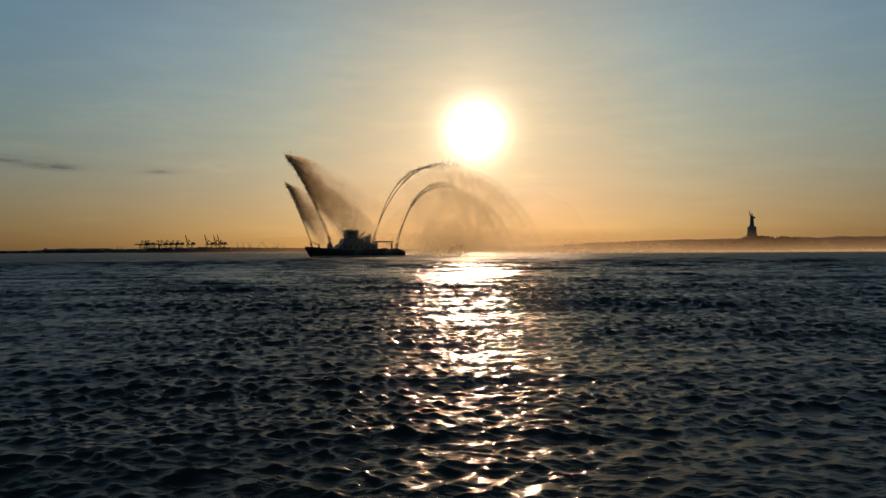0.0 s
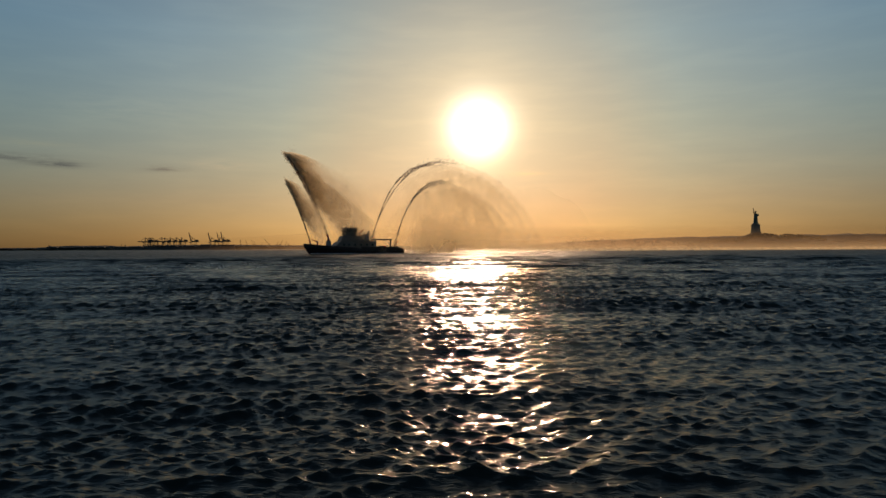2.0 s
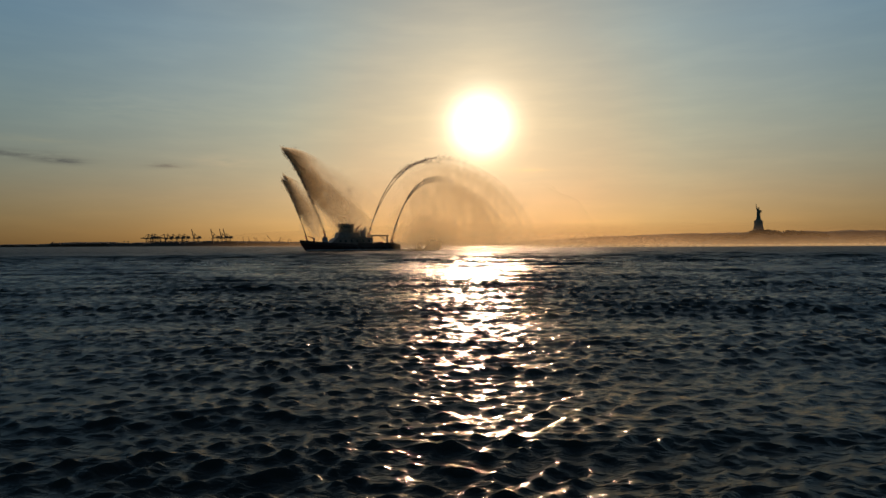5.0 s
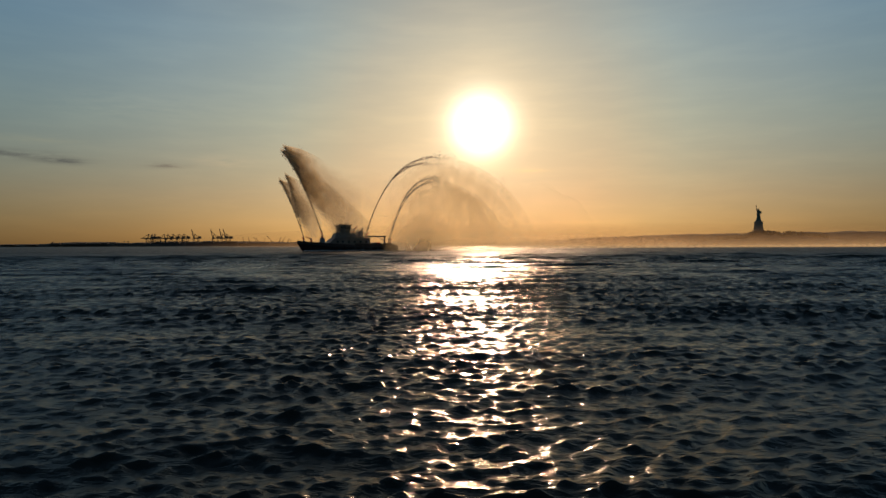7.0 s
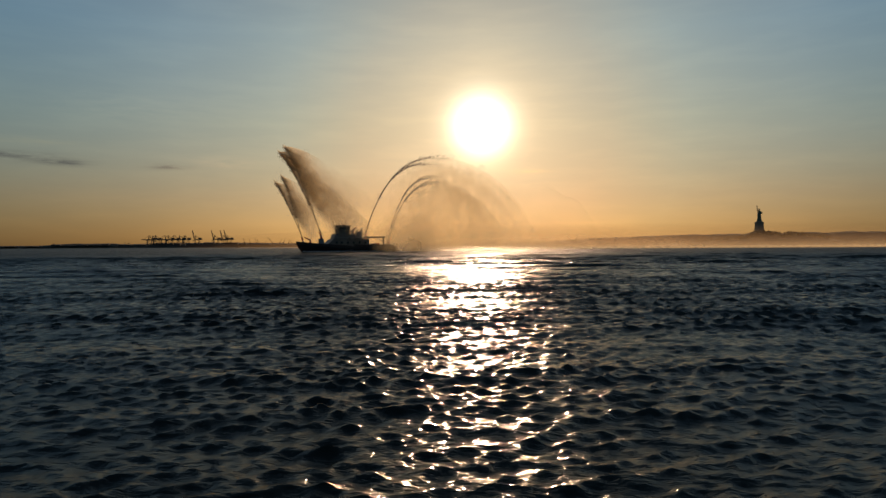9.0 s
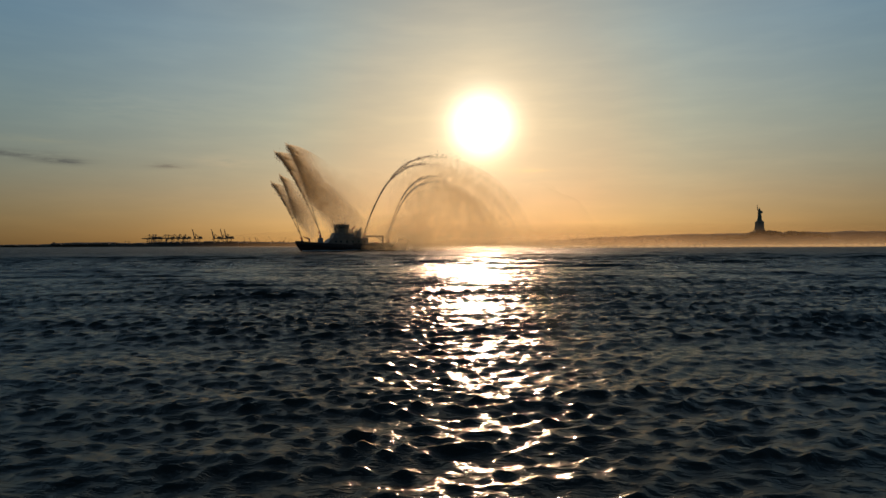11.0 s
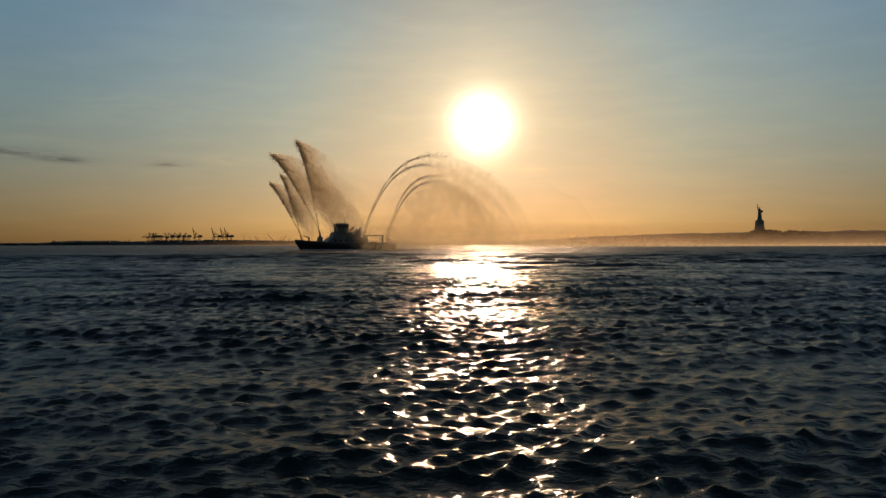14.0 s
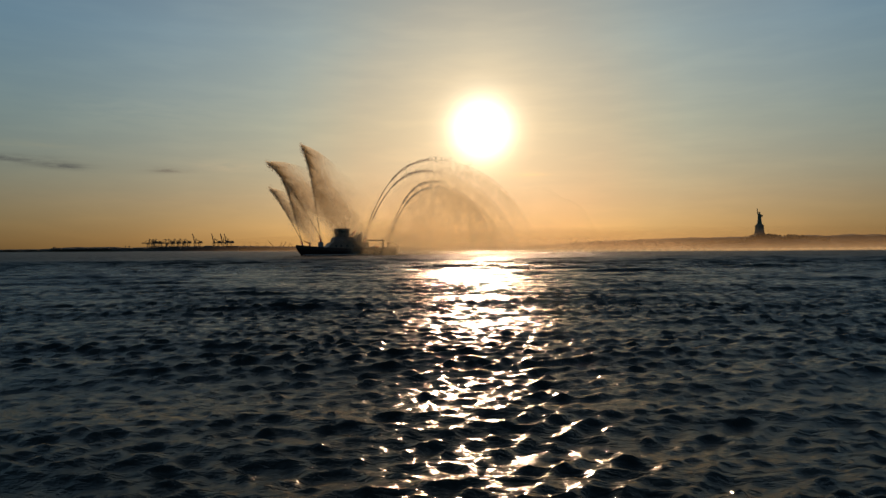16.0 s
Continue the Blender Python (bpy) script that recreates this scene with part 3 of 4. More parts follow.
def water_jet(label, s, path, count, wind, widen, top, seed, group, tail=1.5):
    """A jet: a dense stream that frays, a veil of drops that it sheds downwind, and lumps that fly along it."""
    rng = np.random.default_rng(seed)
    jet = thing("water_jet", label, "water jet", group)
    # stream
    n = count[0]
    u = rng.beta(0.85, tail, n) * top
    p = along(path, s, u)
    q = along(path, s, np.minimum(u + 0.01, 1)) - along(path, s, np.maximum(u - 0.01, 0))
    q /= np.linalg.norm(q, axis=1)[:, None]
    w = widen * (0.05 + 0.95 * (u / top) ** 2.4)
    puls = 0.75 + 0.5 * np.sin(u * 55 + seed) * np.sin(u * 23)
    p += rng.normal(size=(n, 3)) * (w * puls)[:, None] * 0.5
    drops("stream", p, 0.07 + 0.08 * rng.random(n) + 0.03 * u, STREAM, jet, rng, (q, 2.6))
    # veil
    n = count[1]
    p, size = wind(rng, n, s, path)
    drops("veil", p, size, VEIL, jet, rng)
    # lumps
    lumps = []
    for i in range(count[2]):
        m = 55
        c = rng.normal(size=(m, 3)) * np.array([0.9, 0.9, 1.3])
        lumps.append(drops("spray_lump", c, 0.08 + 0.12 * rng.random(m), VEIL, jet, rng))
    return jet, lumps


def bow_wind(L, reach, fall, seed_gap):
    """Drops shed from the upper stream drift downwind and sink."""
    def shed(rng, n, s, path):
        u = 0.35 + 0.65 * rng.beta(1.7, 1.0, n)
        p = along(path, s, u)
        age = rng.beta(0.9, 1.5, n)
        k = (u - 0.25) / 0.75
        streak = 0.6 + 0.4 * np.sin(u * 40 + 3 * np.sin(u * 17))
        p[:, 0] += age * reach * k * (0.7 + 0.5 * rng.random(n)) + rng.normal(size=n) * 0.35
        p[:, 2] -= (age ** 1.02) * fall * (0.9 + 0.5 * rng.random(n)) * streak ** 0.2 + 0.5
        p[:, 1] += rng.normal(size=n) * (0.5 + 4.0 * age) + (7.0 + seed_gap) * age
        return p, 0.06 + 0.12 * rng.random(n)
    return shed


def arc_wind(floor_z, drift):
    """Drops rain down under the arc in uneven curtains."""
    def shed(rng, n, s, path):
        u = 0.2 + 0.7 * rng.beta(1.5, 1.7, n)
        curtain = np.round(u * 30) / 30 + rng.normal(size=n) * 0.008
        u = np.where(rng.random(n) < 0.25, curtain, u)
        u = np.clip(u, 0, 1)
        p = along(path, s, u)
        age = rng.beta(0.8, 1.35, n)
        p[:, 0] += age * drift * (0.5 + rng.random(n)) + rng.normal(size=n) * (0.4 + 4.0 * np.clip(u - 0.4, 0, 1))
        p[:, 2] += rng.normal(size=n) * (0.3 + 3.0 * np.clip(u - 0.4, 0, 1))
        p[:, 2] = p[:, 2] + (floor_z - p[:, 2]) * age
        p[:, 1] += rng.normal(size=n) * (0.6 + 3.0 * age)
        return p, 0.06 + 0.12 * rng.random(n)
    return shed


JETS = []


def build_jets():
    g1, g2 = "jets from the bow cannons", "jets from the stern cannons"
    t1 = "short water jet rising ahead of the fireboat's bow"
    t2 = "tall water jet with spray blowing back over the deck"
    t3 = "long arching water jet thrown over the stern"
    t4 = "lower arching water jet falling in a curtain of spray"
    # cannon, side, lean from upright at the times given, and the shape of the jet
    for cannon, side, leans, L, bend, label, count, reach, fall in (
            (0, 1, [(0, -21), (4, -21.5), (7, -22), (9, -26), (12.5, -29), (16, -30.5)], 26.6, 0.7, t1, (1900, 2500, 4), 12, 16),
            (0, -1, [(0, -21.5), (4, -20.5), (7, -15.5), (9, -17.5), (12.5, -18.6), (16, -17)], 27.8, 0.6, t1, (1900, 2500, 4), 13, 17),
            (1, 1, [(0, -26.9), (4, -27), (7, -25), (9, -26.5), (12.5, -30), (14.5, -33), (16, -34)], 39.0, 1.8, t2, (3400, 5000, 5), 28, 37),
            (1, -1, [(0, -27.2), (4, -26.5), (7, -22.7), (9, -22.2), (12.5, -16.7), (14.5, -12.5), (16, -10.5)], 40.2, 1.5, t2, (3400, 5000, 5), 30, 39)):
        s, path = bow_path(L, bend)
        jet, lumps = water_jet(label, s, path, count, bow_wind(L, reach, fall, -2.0 * side), 1.5 if L > 30 else 1.1, 0.98, 11 + len(JETS), g1, 0.95)
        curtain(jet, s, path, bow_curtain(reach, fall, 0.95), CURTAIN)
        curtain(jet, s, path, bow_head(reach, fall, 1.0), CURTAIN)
        JETS.append((jet, lumps, cannon, side, leans, s, path, "bow"))
    for cannon, side, leans, ax, az, st, label, count in (
            (2, 1, [(0, 0), (4, 0), (9, 2), (12.5, 3), (16, 5)], 26.5, 31.4, 1.65, t3, (2600, 900, 5)),
            (2, -1, [(0, 5), (4, 5), (9, 4), (13, 3), (16, 3.5)], 30.6, 35.6, 1.55, t3, (2600, 900, 5)),
            (3, 1, [(0, 0), (9, 1), (16, 3)], 20.7, 25.5, 1.6, t4, (2300, 800, 5)),
            (3, -1, [(0, 5), (4, 5), (9, 3), (13, 3), (16, 4)], 19.5, 28.5, 1.55, t4, (2300, 800, 5))):
        s, path = arc_path(ax, az, st)
        jet, lumps = water_jet(label, s, path, count, arc_wind(-5.0, 4.0), 2.3, 0.56, 11 + len(JETS), g2)
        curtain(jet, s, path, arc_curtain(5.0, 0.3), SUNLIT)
        JETS.append((jet, lumps, cannon, side, leans, s, path, "arc"))


build_jets()


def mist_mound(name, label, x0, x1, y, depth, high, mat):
    """A long rounded shell of mist or aerial haze lying on the water."""
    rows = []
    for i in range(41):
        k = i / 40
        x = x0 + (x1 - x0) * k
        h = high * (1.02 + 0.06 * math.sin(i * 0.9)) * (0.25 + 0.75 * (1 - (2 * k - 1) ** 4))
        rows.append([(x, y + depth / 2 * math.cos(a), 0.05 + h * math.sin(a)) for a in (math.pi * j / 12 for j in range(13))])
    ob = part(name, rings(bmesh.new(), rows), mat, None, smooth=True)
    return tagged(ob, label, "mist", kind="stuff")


# the low sun's warmth is put into the mist's own colour
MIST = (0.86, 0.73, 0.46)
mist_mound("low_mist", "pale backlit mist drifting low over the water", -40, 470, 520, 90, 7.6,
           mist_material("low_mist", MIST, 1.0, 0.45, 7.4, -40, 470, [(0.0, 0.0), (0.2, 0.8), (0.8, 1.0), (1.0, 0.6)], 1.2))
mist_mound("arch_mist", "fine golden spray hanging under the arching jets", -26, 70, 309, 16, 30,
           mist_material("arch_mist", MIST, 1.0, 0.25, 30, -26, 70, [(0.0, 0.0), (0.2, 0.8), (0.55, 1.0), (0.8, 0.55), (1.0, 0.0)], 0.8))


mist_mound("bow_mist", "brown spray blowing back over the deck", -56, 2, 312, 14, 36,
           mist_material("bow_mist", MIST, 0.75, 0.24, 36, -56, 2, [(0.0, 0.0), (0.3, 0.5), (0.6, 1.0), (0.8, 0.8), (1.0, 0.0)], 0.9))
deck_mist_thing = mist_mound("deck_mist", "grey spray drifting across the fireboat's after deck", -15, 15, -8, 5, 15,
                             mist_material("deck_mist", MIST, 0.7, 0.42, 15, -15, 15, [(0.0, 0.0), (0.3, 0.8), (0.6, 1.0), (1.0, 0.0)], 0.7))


def foam():
    """Broken white water along the hull and astern."""
    rng = np.random.default_rng(51)
    n = 1500
    x = np.where(rng.random(n) < 0.4, -21.5 - 14 * rng.random(n) ** 1.5, -21 + 40 * rng.random(n))
    u = np.clip((x + 21.5) / 43, 0, 1)
    half = np.array([hull_section(v)[0] for v in u])
    y = np.where(x < -21.5, rng.normal(size=n) * 3.0, half * (0.9 + 0.25 * rng.random(n)))
    ob = drops("wake_foam", np.stack([x, y, 0.1 + 0.15 * rng.random(n)], 1), 0.1 + 0.15 * rng.random(n), FOAM, boat, rng)
    ob["label"] = "white foam along the waterline"


foam()


# ---------------------------------------------------------------- far shores
F = 784 / math.tan(radians(32.5))


def far_x(px, d):
    """Sideways metres at d metres for a bearing given on the picture's scale."""
    return (px - 784) / F * d


def ridge(name, label, x0, x1, y, depth, height, mat, seed, step=8.0):
    """A low landform with an uneven crest, thick from front to back."""
    bm = bmesh.new()
    n = int((x1 - x0) / step)
    rows = []
    for i in range(n + 1):
        x = x0 + (x1 - x0) * i / n
        h = height(x) * (1 + 0.10 * noise.noise((x * 0.012, seed, 0)) + 0.06 * noise.noise((x * 0.06, seed, 3)))
        rows.append([(x, y - depth * 0.5, -2), (x, y - depth * 0.42, 0.45 * h), (x, y - depth * 0.12, 0.9 * h),
                     (x, y + depth * 0.1, h), (x, y + depth * 0.5, -2)])
    ob = part(name, rings(bm, rows), mat, None)
    return tagged(ob, label, "shore", kind="structure")


def woods(name, label, x0, x1, y, height, n, seed, grow=6.0):
    """A far wood: many leafy clumps along a crest."""
    rng = np.random.default_rng(seed)
    x = x0 + (x1 - x0) * rng.random(n)
    g = np.array([height(v) for v in x])
    z = g * (0.35 + 0.45 * rng.random(n)) + grow * 0.7 * rng.random(n) * (0.6 + 0.4 * np.sin(x * 0.05 + 2 * np.sin(x * 0.021)))
    yy = y + rng.normal(size=n) * 12 - 25
    ob = drops(name, np.stack([x, yy, z], 1), 3.5 + 3.5 * rng.random(n), LEAVES, None, rng)
    return tagged(ob, label, "woods", kind="stuff")


def profile(points):
    xs, zs = zip(*points)
    return lambda x: float(np.interp(x, xs, zs))


D_ISLE = 2020.0
isle_top = profile([(far_x(p, D_ISLE), h) for p, h in
                    ((1180, 1), (1215, 14), (1260, 22), (1300, 27), (1322, 38), (1334, 45), (1352, 47), (1366, 44), (1376, 36), (1390, 41), (1412, 39), (1440, 33), (1470, 22), (1475, 1))])
D_NJ = 2900.0
nj_top = profile([(far_x(p, D_NJ), h) for p, h in
                  ((890, 2), (920, 8), (960, 17), (1000, 27), (1060, 37), (1140, 44), (1200, 49), (1300, 53), (1400, 56), (1500, 60), (1568, 62), (1900, 66))])


def nj_low(x):
    return nj_top(x) * 0.88


ridge("far_shore_east", "hazy low shore under an evening sky", far_x(890, D_NJ), far_x(1900, D_NJ), D_NJ, 300, nj_low, SOIL, 1.0, 12)
woods("far_wood", "hazy dark line of trees on the far shore", far_x(940, D_NJ), far_x(1700, D_NJ), D_NJ, nj_low, 5000, 41, 9)
ridge("island", "low wooded island with a statue on it", far_x(1180, D_ISLE), far_x(1475, D_ISLE), D_ISLE, 220, lambda x: isle_top(x) * 0.8, SOIL, 2.0, 6)
woods("island_wood", "dark trees on the statue's island", far_x(1200, D_ISLE), far_x(1455, D_ISLE), D_ISLE, isle_top, 2600, 42, 6)

D_PORT = 4350.0
port_top = profile([(far_x(p, D_PORT), h) for p, h in
                    ((-200, 12), (0, 13), (90, 15), (110, 22), (200, 23), (215, 19), (265, 20), (330, 23), (420, 24), (440, 23), (540, 19), (700, 16), (760, 8), (800, 1))])
ridge("far_shore_west", "dark low harbour shore with container quays", far_x(-200, D_PORT), far_x(800, D_PORT), D_PORT, 160, lambda x: 1.3 * port_top(x), SOIL, 3.0, 12)


def shed(px, wide, high, z):
    """A long low warehouse with a pitched roof."""
    x = far_x(px, D_PORT - 60)
    t = thing("warehouse", "dark low warehouse on the harbour shore", "warehouse", "warehouses on the far shore")
    part("wall", box(bmesh.new(), -wide / 2, wide / 2, -20, 20, 0, high * 0.75), SHED_PAINT, t)
    bm = bmesh.new()
    rings(bm, [[(sx * wide / 2 * 1.01, -21, high * 0.75), (sx * wide / 2 * 1.01, 0, high), (sx * wide / 2 * 1.01, 21, high * 0.75)] for sx in (-1, 1)])
    part("roof", bm, SHED_PAINT, t)
    t.location = (x, D_PORT - 60, z + 5)


for px, wide, high, z in ((103, 60, 12, 8), (128, 90, 9, 8), (150, 60, 11, 8), (172, 80, 10, 9), (190, 40, 12, 9),
                          (225, 70, 10, 8), (250, 60, 11, 8), (300, 150, 14, 9), (345, 60, 12, 10), (372, 60, 18, 10),
                          (415, 60, 16, 10), (432, 50, 10, 10), (465, 110, 11, 9), (500, 80, 9, 9), (60, 70, 5, 6), (20, 80, 5, 6)):
    shed(px, wide, high, z)


def tower(px, high, head):
    """A thin tower with a small head on the shore."""
    t = thing("signal_tower", "thin dark tower on the far shore", "tower", "towers on the far shore")
    part("shaft", rod(bmesh.new(), (0, 0, 0), (0, 0, high), 2.2, 1.4, 6), CRANE_PAINT, t)
    part("head", box(bmesh.new(), -head, head, -2.5, 2.5, high, high + 4, 0.4), CRANE_PAINT, t)
    t.location = (far_x(px, D_PORT - 80), D_PORT - 80, 8)


for px, high, head in ((97, 18, 8), (223, 22, 3), (230, 20, 5), (208, 10, 4), (262, 22, 3)):
    tower(px, high, head)


quay = part("quay", box(bmesh.new(), far_x(215, D_PORT - 100), far_x(425, D_PORT - 100), D_PORT - 125, D_PORT - 70, -2, 14, 0.5), SHED_PAINT)
tagged(quay, "dark concrete container quay at the far shore", "quay", kind="structure")


def gantry_crane(raised):
    """A ship-to-shore container crane: portal legs, girder, boom, apex frame and stays."""
    t = thing("container_crane", "tall dark container crane with " + ("raised boom" if raised else "lowered boom") + " on the quay", "crane",
              "container cranes on the far quay")
    h = 36
    for x in (-14, 14):
        for y in (-10, 10):
            part("leg", rod(bmesh.new(), (x, y, 0), (x * 0.95, y * 0.8, h), 1.9, 1.6, 6), CRANE_PAINT, t)
        part("sill_beam", rod(bmesh.new(), (x, -11, 6), (x, 11, 6), 1.3, seg=6), CRANE_PAINT, t)
    part("portal_beam", box(bmesh.new(), -15, 15, -11, -8, 14, 17), CRANE_PAINT, t)
    part("girder", box(bmesh.new(), -34, 16, -4, 4, h - 3, h + 3, 0.4), CRANE_PAINT, t)
    part("machine_house", box(bmesh.new(), -30, -12, -5, 5, h + 3, h + 11, 0.5), CRANE_PAINT, t)
    bm = rod(bmesh.new(), (13, -6, h), (9, 0, 62), 1.6, 1.2, 6)
    rod(bm, (13, 6, h), (9, 0, 62), 1.6, 1.2, 6)
    rod(bm, (-10, 0, h + 2), (9, 0, 62), 1.3, 1.0, 6)
    part("apex_frame", bm, CRANE_PAINT, t)
    end = Vector((30, 0, 92)) if raised else Vector((58, 0, h + 1))
    part("boom", rod(bmesh.new(), (16, 0, h), end, 3.4, 2.4, 6), CRANE_PAINT, t)
    part("stay", rod(bmesh.new(), (9, 0, 62), Vector((16, 0, h)).lerp(end, 0.75), 0.7, seg=5), CRANE_PAINT, t)
    part("stay", rod(bmesh.new(), (9, 0, 62), (-32, 0, h + 2), 0.7, seg=5), CRANE_PAINT, t)
    part("operator_cab", box(bmesh.new(), 20, 26, -3, 3, h - 8, h - 3), CRANE_PAINT, t)
    return t


def place_cranes():
    low, high = gantry_crane(False), gantry_crane(True)
    first = {0: True, 1: True}
    for px, up, turn in ((268, 0, 175), (279, 0, 172), (291, 0, 10), (302, 0, 168), (312, 0, 176), (322, 0, 170), (331, 0, 165),
                               (350, 1, 172), (384, 1, 176), (399, 1, 168), (274, 0, 150), (406, 1, 170)):
        m = pose(far_x(px, D_PORT - 100), D_PORT - 98, 14, 0, 0, turn)
        src = high if up else low
        if first[up]:
            src.matrix_basis, first[up] = m, False
        else:
            copy_thing(src, m)


place_cranes()


def jib_crane(px, high, reach, group):
    t = thing("jib_crane", "thin slewing jib crane on the far shore", "crane", group)
    part("tower", rod(bmesh.new(), (0, 0, 0), (0, 0, high * 0.62), 2.0, 1.6, 6), CRANE_PAINT, t)
    part("jib", rod(bmesh.new(), (0, 0, high * 0.5), (reach, 0, high * 1.5), 1.5, 1.0, 6), CRANE_PAINT, t)
    part("cab", box(bmesh.new(), -4, 3, -3, 3, high * 0.5, high * 0.5 + 5), CRANE_PAINT, t)
    t.location = (far_x(px, D_PORT - 70), D_PORT - 70, 10)


for px, high, reach in ((434, 22, -4), (445, 20, -8), (456, 22, -12), (460, 18, -10), (470, 16, 8), (484, 24, -26), (497, 20, 10), (503, 22, 14), (512, 18, 8), (519, 14, -10)):
    jib_crane(px, high * 1.5, reach * 1.2, "jib cranes on the far shore")


def pier():
    t = thing("pier", "long open pier on piles along the far shore", "pier")
    x0, x1, y = far_x(203, D_PORT - 120), far_x(262, D_PORT - 120), D_PORT - 120
    part("pier_deck", box(bmesh.new(), x0, x1, y - 6, y + 6, 15, 18), SHED_PAINT, t)
    for i in range(14):
        x = x0 + (x1 - x0) * (i + 0.5) / 14
        part("pile", rod(bmesh.new(), (x, y, -2), (x, y, 15), 1.6, seg=6), SHED_PAINT, t)


pier()


# ---------------------------------------------------------------- statue on its pedestal
def pedestal():
    t = thing("statue_pedestal", "pale granite pedestal on a broad stone base", "pedestal")
    part("fort_wall", box(bmesh.new(), -42, 42, -42, 42, -4, 10, 1.0, 0.95), GRANITE, t)
    part("terrace", box(bmesh.new(), -11, 11, -11, 11, 10, 20, 0.5, 0.97), GRANITE, t)
    part("foundation", box(bmesh.new(), -10.3, 10.3, -10.3, 10.3, 20, 25, 0.3), GRANITE, t)
    part("shaft", box(bmesh.new(), -9.6, 9.6, -9.6, 9.6, 25, 41, 0.3, 0.92), GRANITE, t)
    part("balcony", box(bmesh.new(), -9.8, 9.8, -9.8, 9.8, 41, 43.5, 0.3), GRANITE, t)
    for x in (-6.5, -2.2, 2.2, 6.5):
        part("pilaster", box(bmesh.new(), x - 0.9, x + 0.9, -9.9, -8.2, 29, 41, 0.1), GRANITE, t)
    part("plinth", box(bmesh.new(), -7.6, 7.6, -7.6, 7.6, 43.5, 47, 0.3, 0.9), GRANITE, t)
    return t


def statue():
    """A robed figure with a raised torch, in one mesh."""
    bm = bmesh.new()
    loops = []
    for z, w, d, ox in ((0, 6.6, 5.8, 0), (3, 6.4, 5.6, 0), (8, 5.6, 5.0, 0.1), (14, 5.0, 4.5, 0.3), (19, 4.9, 4.3, 0.3), (22, 4.7, 4.1, 0.3),
                        (25.5, 4.9, 3.7, 0.2), (28, 4.7, 3.3, 0.1), (29.6, 3.2, 2.5, 0), (30.5, 1.5, 1.5, 0)):
        loops.append([(ox + w * math.cos(a) * (1 + 0.06 * math.cos(7 * a + z * 0.3)), d * math.sin(a) * (1 + 0.06 * math.sin(5 * a)), z)
                      for a in (2 * math.pi * i / 24 for i in range(24))])
    rings(bm, loops)
    bmesh.ops.create_uvsphere(bm, u_segments=14, v_segments=10, radius=2.5, matrix=Matrix.Translation((0, -0.3, 32.6)) @ Matrix.Diagonal((0.85, 0.95, 1.15, 1)))
    for i in range(7):
        a = radians(-75 + 25 * i)
        rod(bm, (math.sin(a) * 2.0, -0.2, 34 + math.cos(a) * 0.9), (math.sin(a) * 4.0, -0.2, 34.6 + math.cos(a) * 2.8), 0.35, 0.06, 5)
    rod(bm, (-3.4, 0, 27.6), (-5.6, -0.6, 33.5), 1.7, 1.35, 10)
    rod(bm, (-5.6, -0.6, 33.2), (-6.5, -0.8, 40.0), 1.35, 0.85, 10)
    rod(bm, (-6.5, -0.8, 39.6), (-6.7, -0.8, 42.2), 0.5, 0.8, 8)
    rod(bm, (-6.7, -0.8, 42.2), (-6.7, -0.8, 42.8), 1.7, 1.7, 10)
    rod(bm, (-6.7, -0.8, 42.8), (-6.7, -0.8, 46.0), 1.1, 0.2, 8)
    rod(bm, (4.2, 0, 27.8), (6.2, -1.6, 22.6), 1.6, 1.4, 10)
    rod(bm, (6.2, -1.6, 22.6), (5.2, -3.8, 21.4), 1.4, 1.0, 8)
    m = Matrix.Translation((6.0, -3.2, 24.0)) @ Euler((radians(-12), radians(12), 0)).to_matrix().to_4x4()
    r = bmesh.ops.create_cube(bm, size=1, matrix=m @ Matrix.Diagonal((3.6, 0.7, 6.4, 1)))
    rod(bm, (3.6, -2.0, 28.2), (-2.6, -3.6, 14.0), 0.9, 1.2, 8)
    ob = part("statue", bm, COPPER, None)
    return tagged(ob, "weathered green copper statue holding up a torch", "statue")


X_STATUE = far_x(1345.5, D_ISLE)
Z_STATUE = 2.4 + (430.5 - 361.5) / F * D_ISLE - 93.0
p = pedestal()
p.location = (X_STATUE, D_ISLE, Z_STATUE)
s_ob = statue()
s_ob.location = (X_STATUE, D_ISLE, Z_STATUE + 47.0)


# aerial haze as a see-through shell, golden evening light put into its colour
mist_mound("far_haze_shell", "thin see-through shell tinted as golden evening haze before the far shores", -420, 1400, 1130, 200, 38,
           mist_material("far_haze_shell", (0.95, 0.70, 0.40), 1.0, 0.55, 38, -400, 500, [(0.0, 0.0), (0.35, 0.4), (0.5, 1.0), (0.75, 0.95), (0.95, 0.5), (1.0, 0.4)], 1.1))


# ---------------------------------------------------------------- what moves
BOAT_ROWS = [(0, 0), (0.5, -3), (1.0, -5), (1.5, -6.5), (2.0, -8), (2.5, -10), (3.0, -13), (3.5, -14.5), (4.0, -15.5), (6.5, -22),
             (7.0, -23), (8.0, -25), (9.0, -26), (11.5, -28), (12.5, -28.5), (14.0, -28.5), (15.0, -28), (16.0, -27)]
BOAT_X, BOAT_Y, STEP = -34.7, 297.0, 0.2415


def boat_pose(t):
    ts, px = zip(*BOAT_ROWS)
    x = BOAT_X + STEP * float(np.interp(t, ts, px))
    bob = 0.10 * math.sin(t * 1.7) + 0.06 * math.sin(t * 2.9 + 1)
    return pose(x, BOAT_Y, 0.1 + bob, 0.5 * math.sin(t * 1.3), 0.35 * math.sin(t * 1.7 + 0.6), BOAT_TURN)


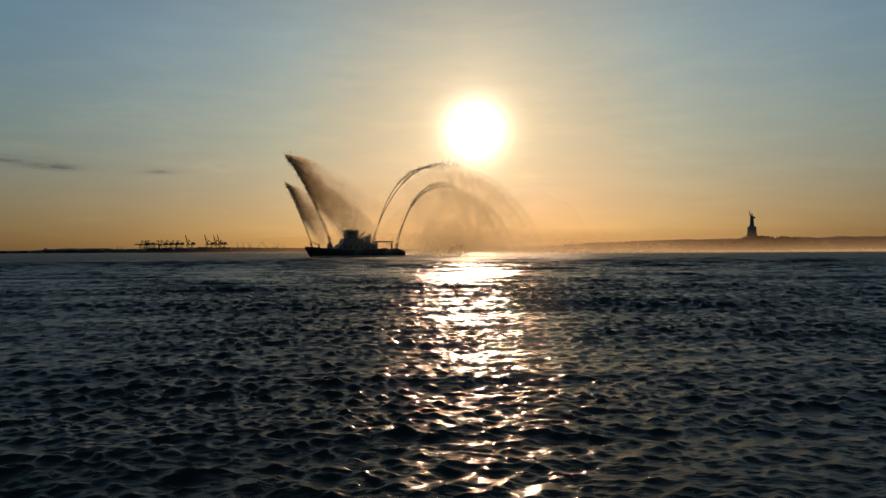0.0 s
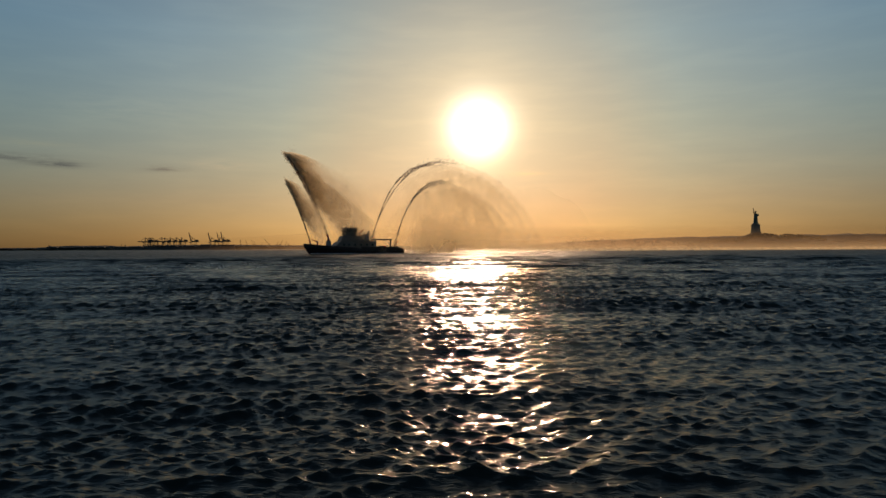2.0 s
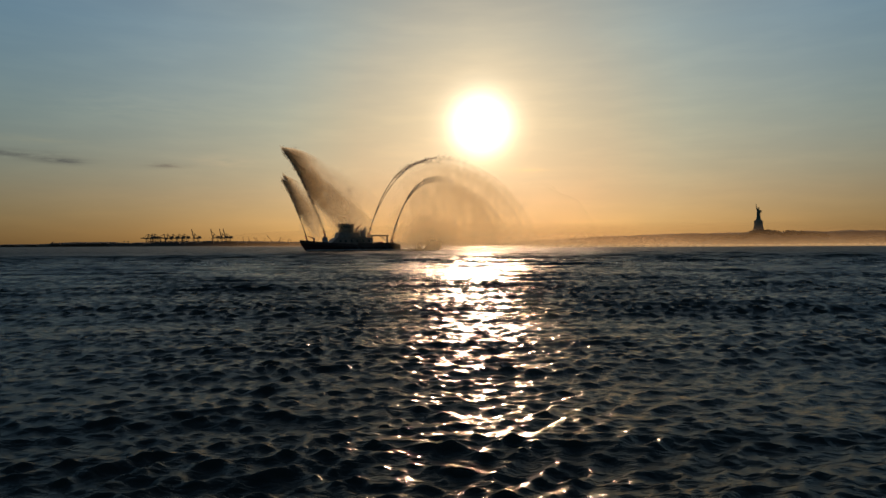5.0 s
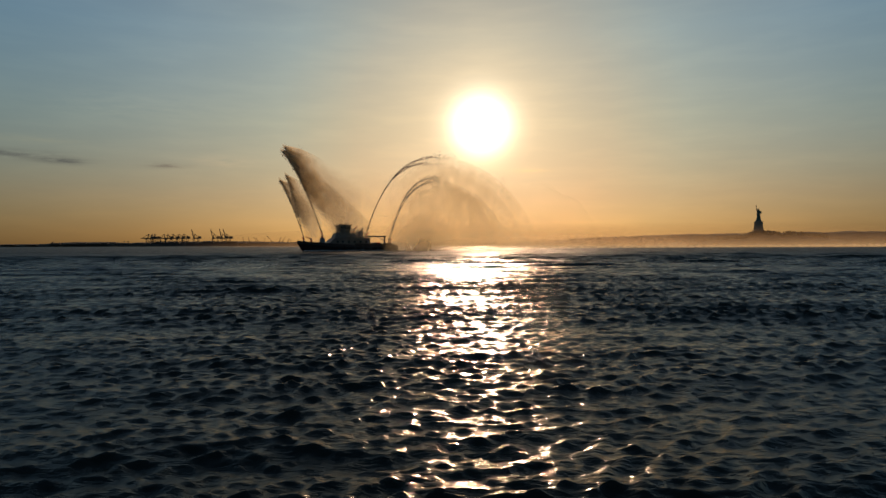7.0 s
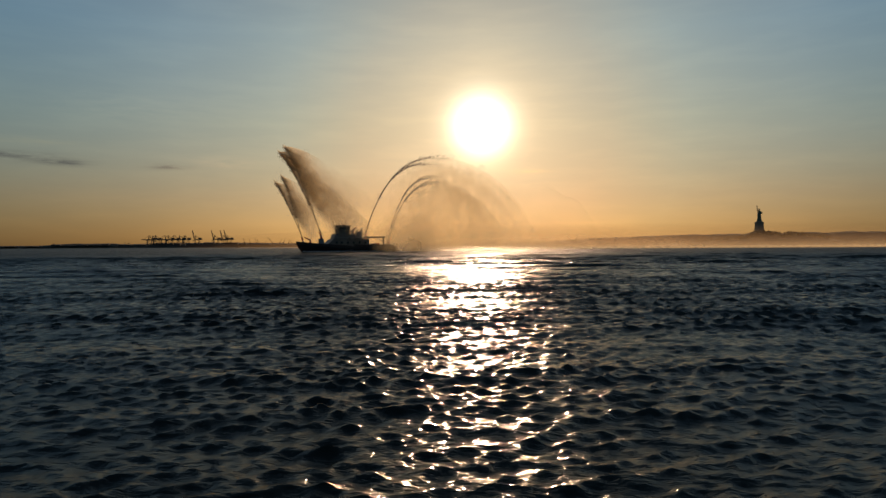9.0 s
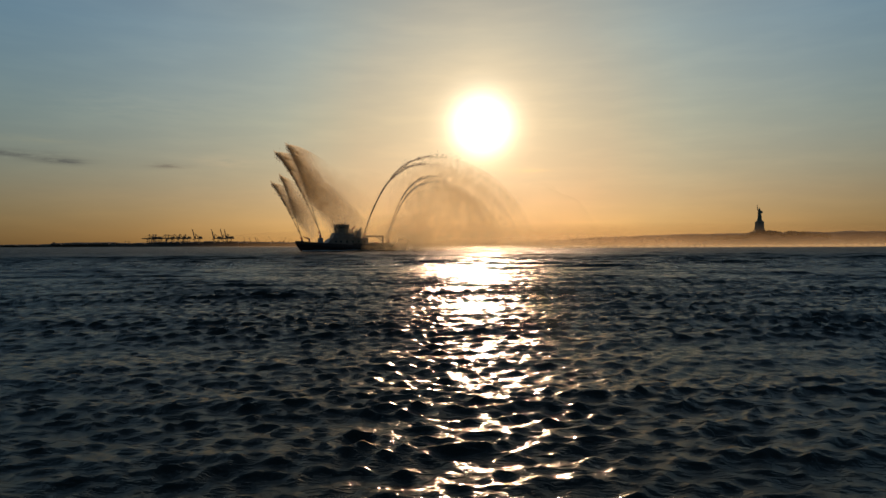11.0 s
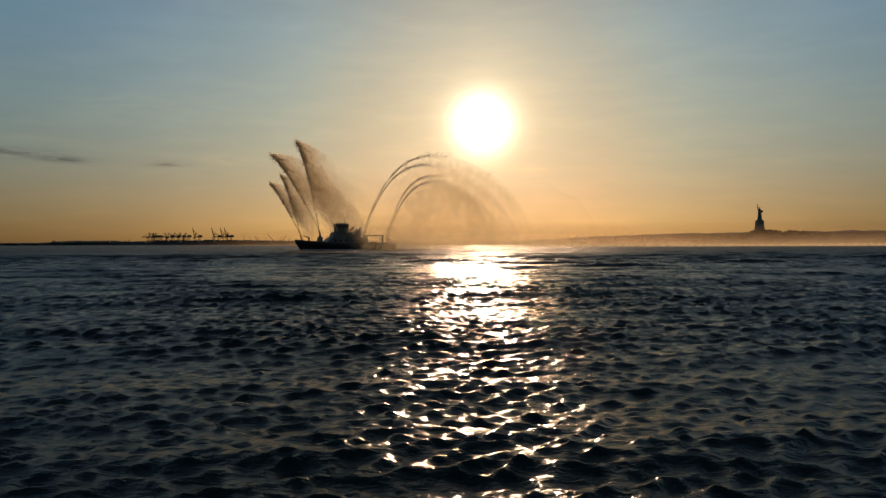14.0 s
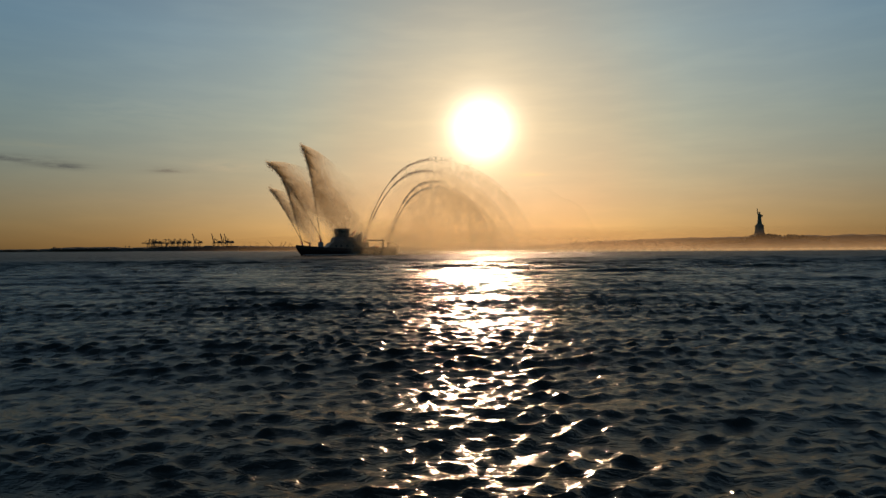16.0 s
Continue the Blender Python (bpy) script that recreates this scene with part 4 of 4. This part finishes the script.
def lump_rows(s, path, kind, i, count, seed):
    """A lump flies along the jet, falls into the sea, and is drawn in again under water."""
    rng = random.Random(seed * 31 + i)
    fly, back = (3.6, 1.2) if kind == "bow" else (4.6, 1.4)
    period = fly + back
    rows, t = [], 0.0
    low = -14.0
    while t <= 16.001:
        ph = ((t / period) + i / count) % 1.0 * period
        if ph < fly:
            a = ph / fly
            if kind == "bow":
                if a < 0.5:
                    u = 1 - (1 - a / 0.5) ** 1.8
                    p = along(path, s, np.array([u]))[0]
                else:
                    b = (a - 0.5) / 0.5
                    p = path[-1] + np.array([path[-1][2] * 0.62 * b, 0, -(path[-1][2] + 9) * b ** 1.6])
            else:
                p = along(path, s, np.array([a]))[0]
        else:
            b = (ph - fly) / back
            x_end = path[-1][2] * 0.62 if kind == "bow" else path[-1][0]
            p = np.array([x_end * (1 - b), 0, low * math.sin(math.pi * min(1, b * 0.9 + 0.1)) - 6 * (1 - b)])
        rows.append((t, pose(float(p[0]), 0, float(p[2]), 0, 20, 0)))
        t += 0.2
    return rows


def motions():
    walk(boat, [(t / 2, boat_pose(t / 2)) for t in range(33)])
    # the wave field runs under the camera
    walk(water, [(t, pose(-3 + 0.4 * t, 7.0 - 0.9 * t, 0.03 * math.sin(t * 0.9))) for t in range(17)])
    for jet, lumps, cannon, side, leans, s, path, kind in JETS:
        x, y, z = NOZZLES[cannon]
        ts, ls = zip(*leans)
        rows = []
        for k in range(33):
            t = k / 2
            at = boat_pose(t) @ Vector((x, y * side, z))
            sway = 0.5 * math.sin(t * 2.1 + cannon * 2 + side) + 0.3 * math.sin(t * 3.7 + cannon)
            rows.append((t, pose(at.x, at.y, at.z, 0, float(np.interp(t, ts, ls)) + sway, 0)))
        walk(jet, rows)
        for i, lump in enumerate(lumps):
            walk(lump, lump_rows(s, path, kind, i, len(lumps), cannon * 2 + side))
    walk(deck_mist_thing, [(t, pose(6.0 - 29.0 * min(1.0, t / 13.0), 291, 0.5 * math.sin(t * 0.8))) for t in range(17)])


motions()
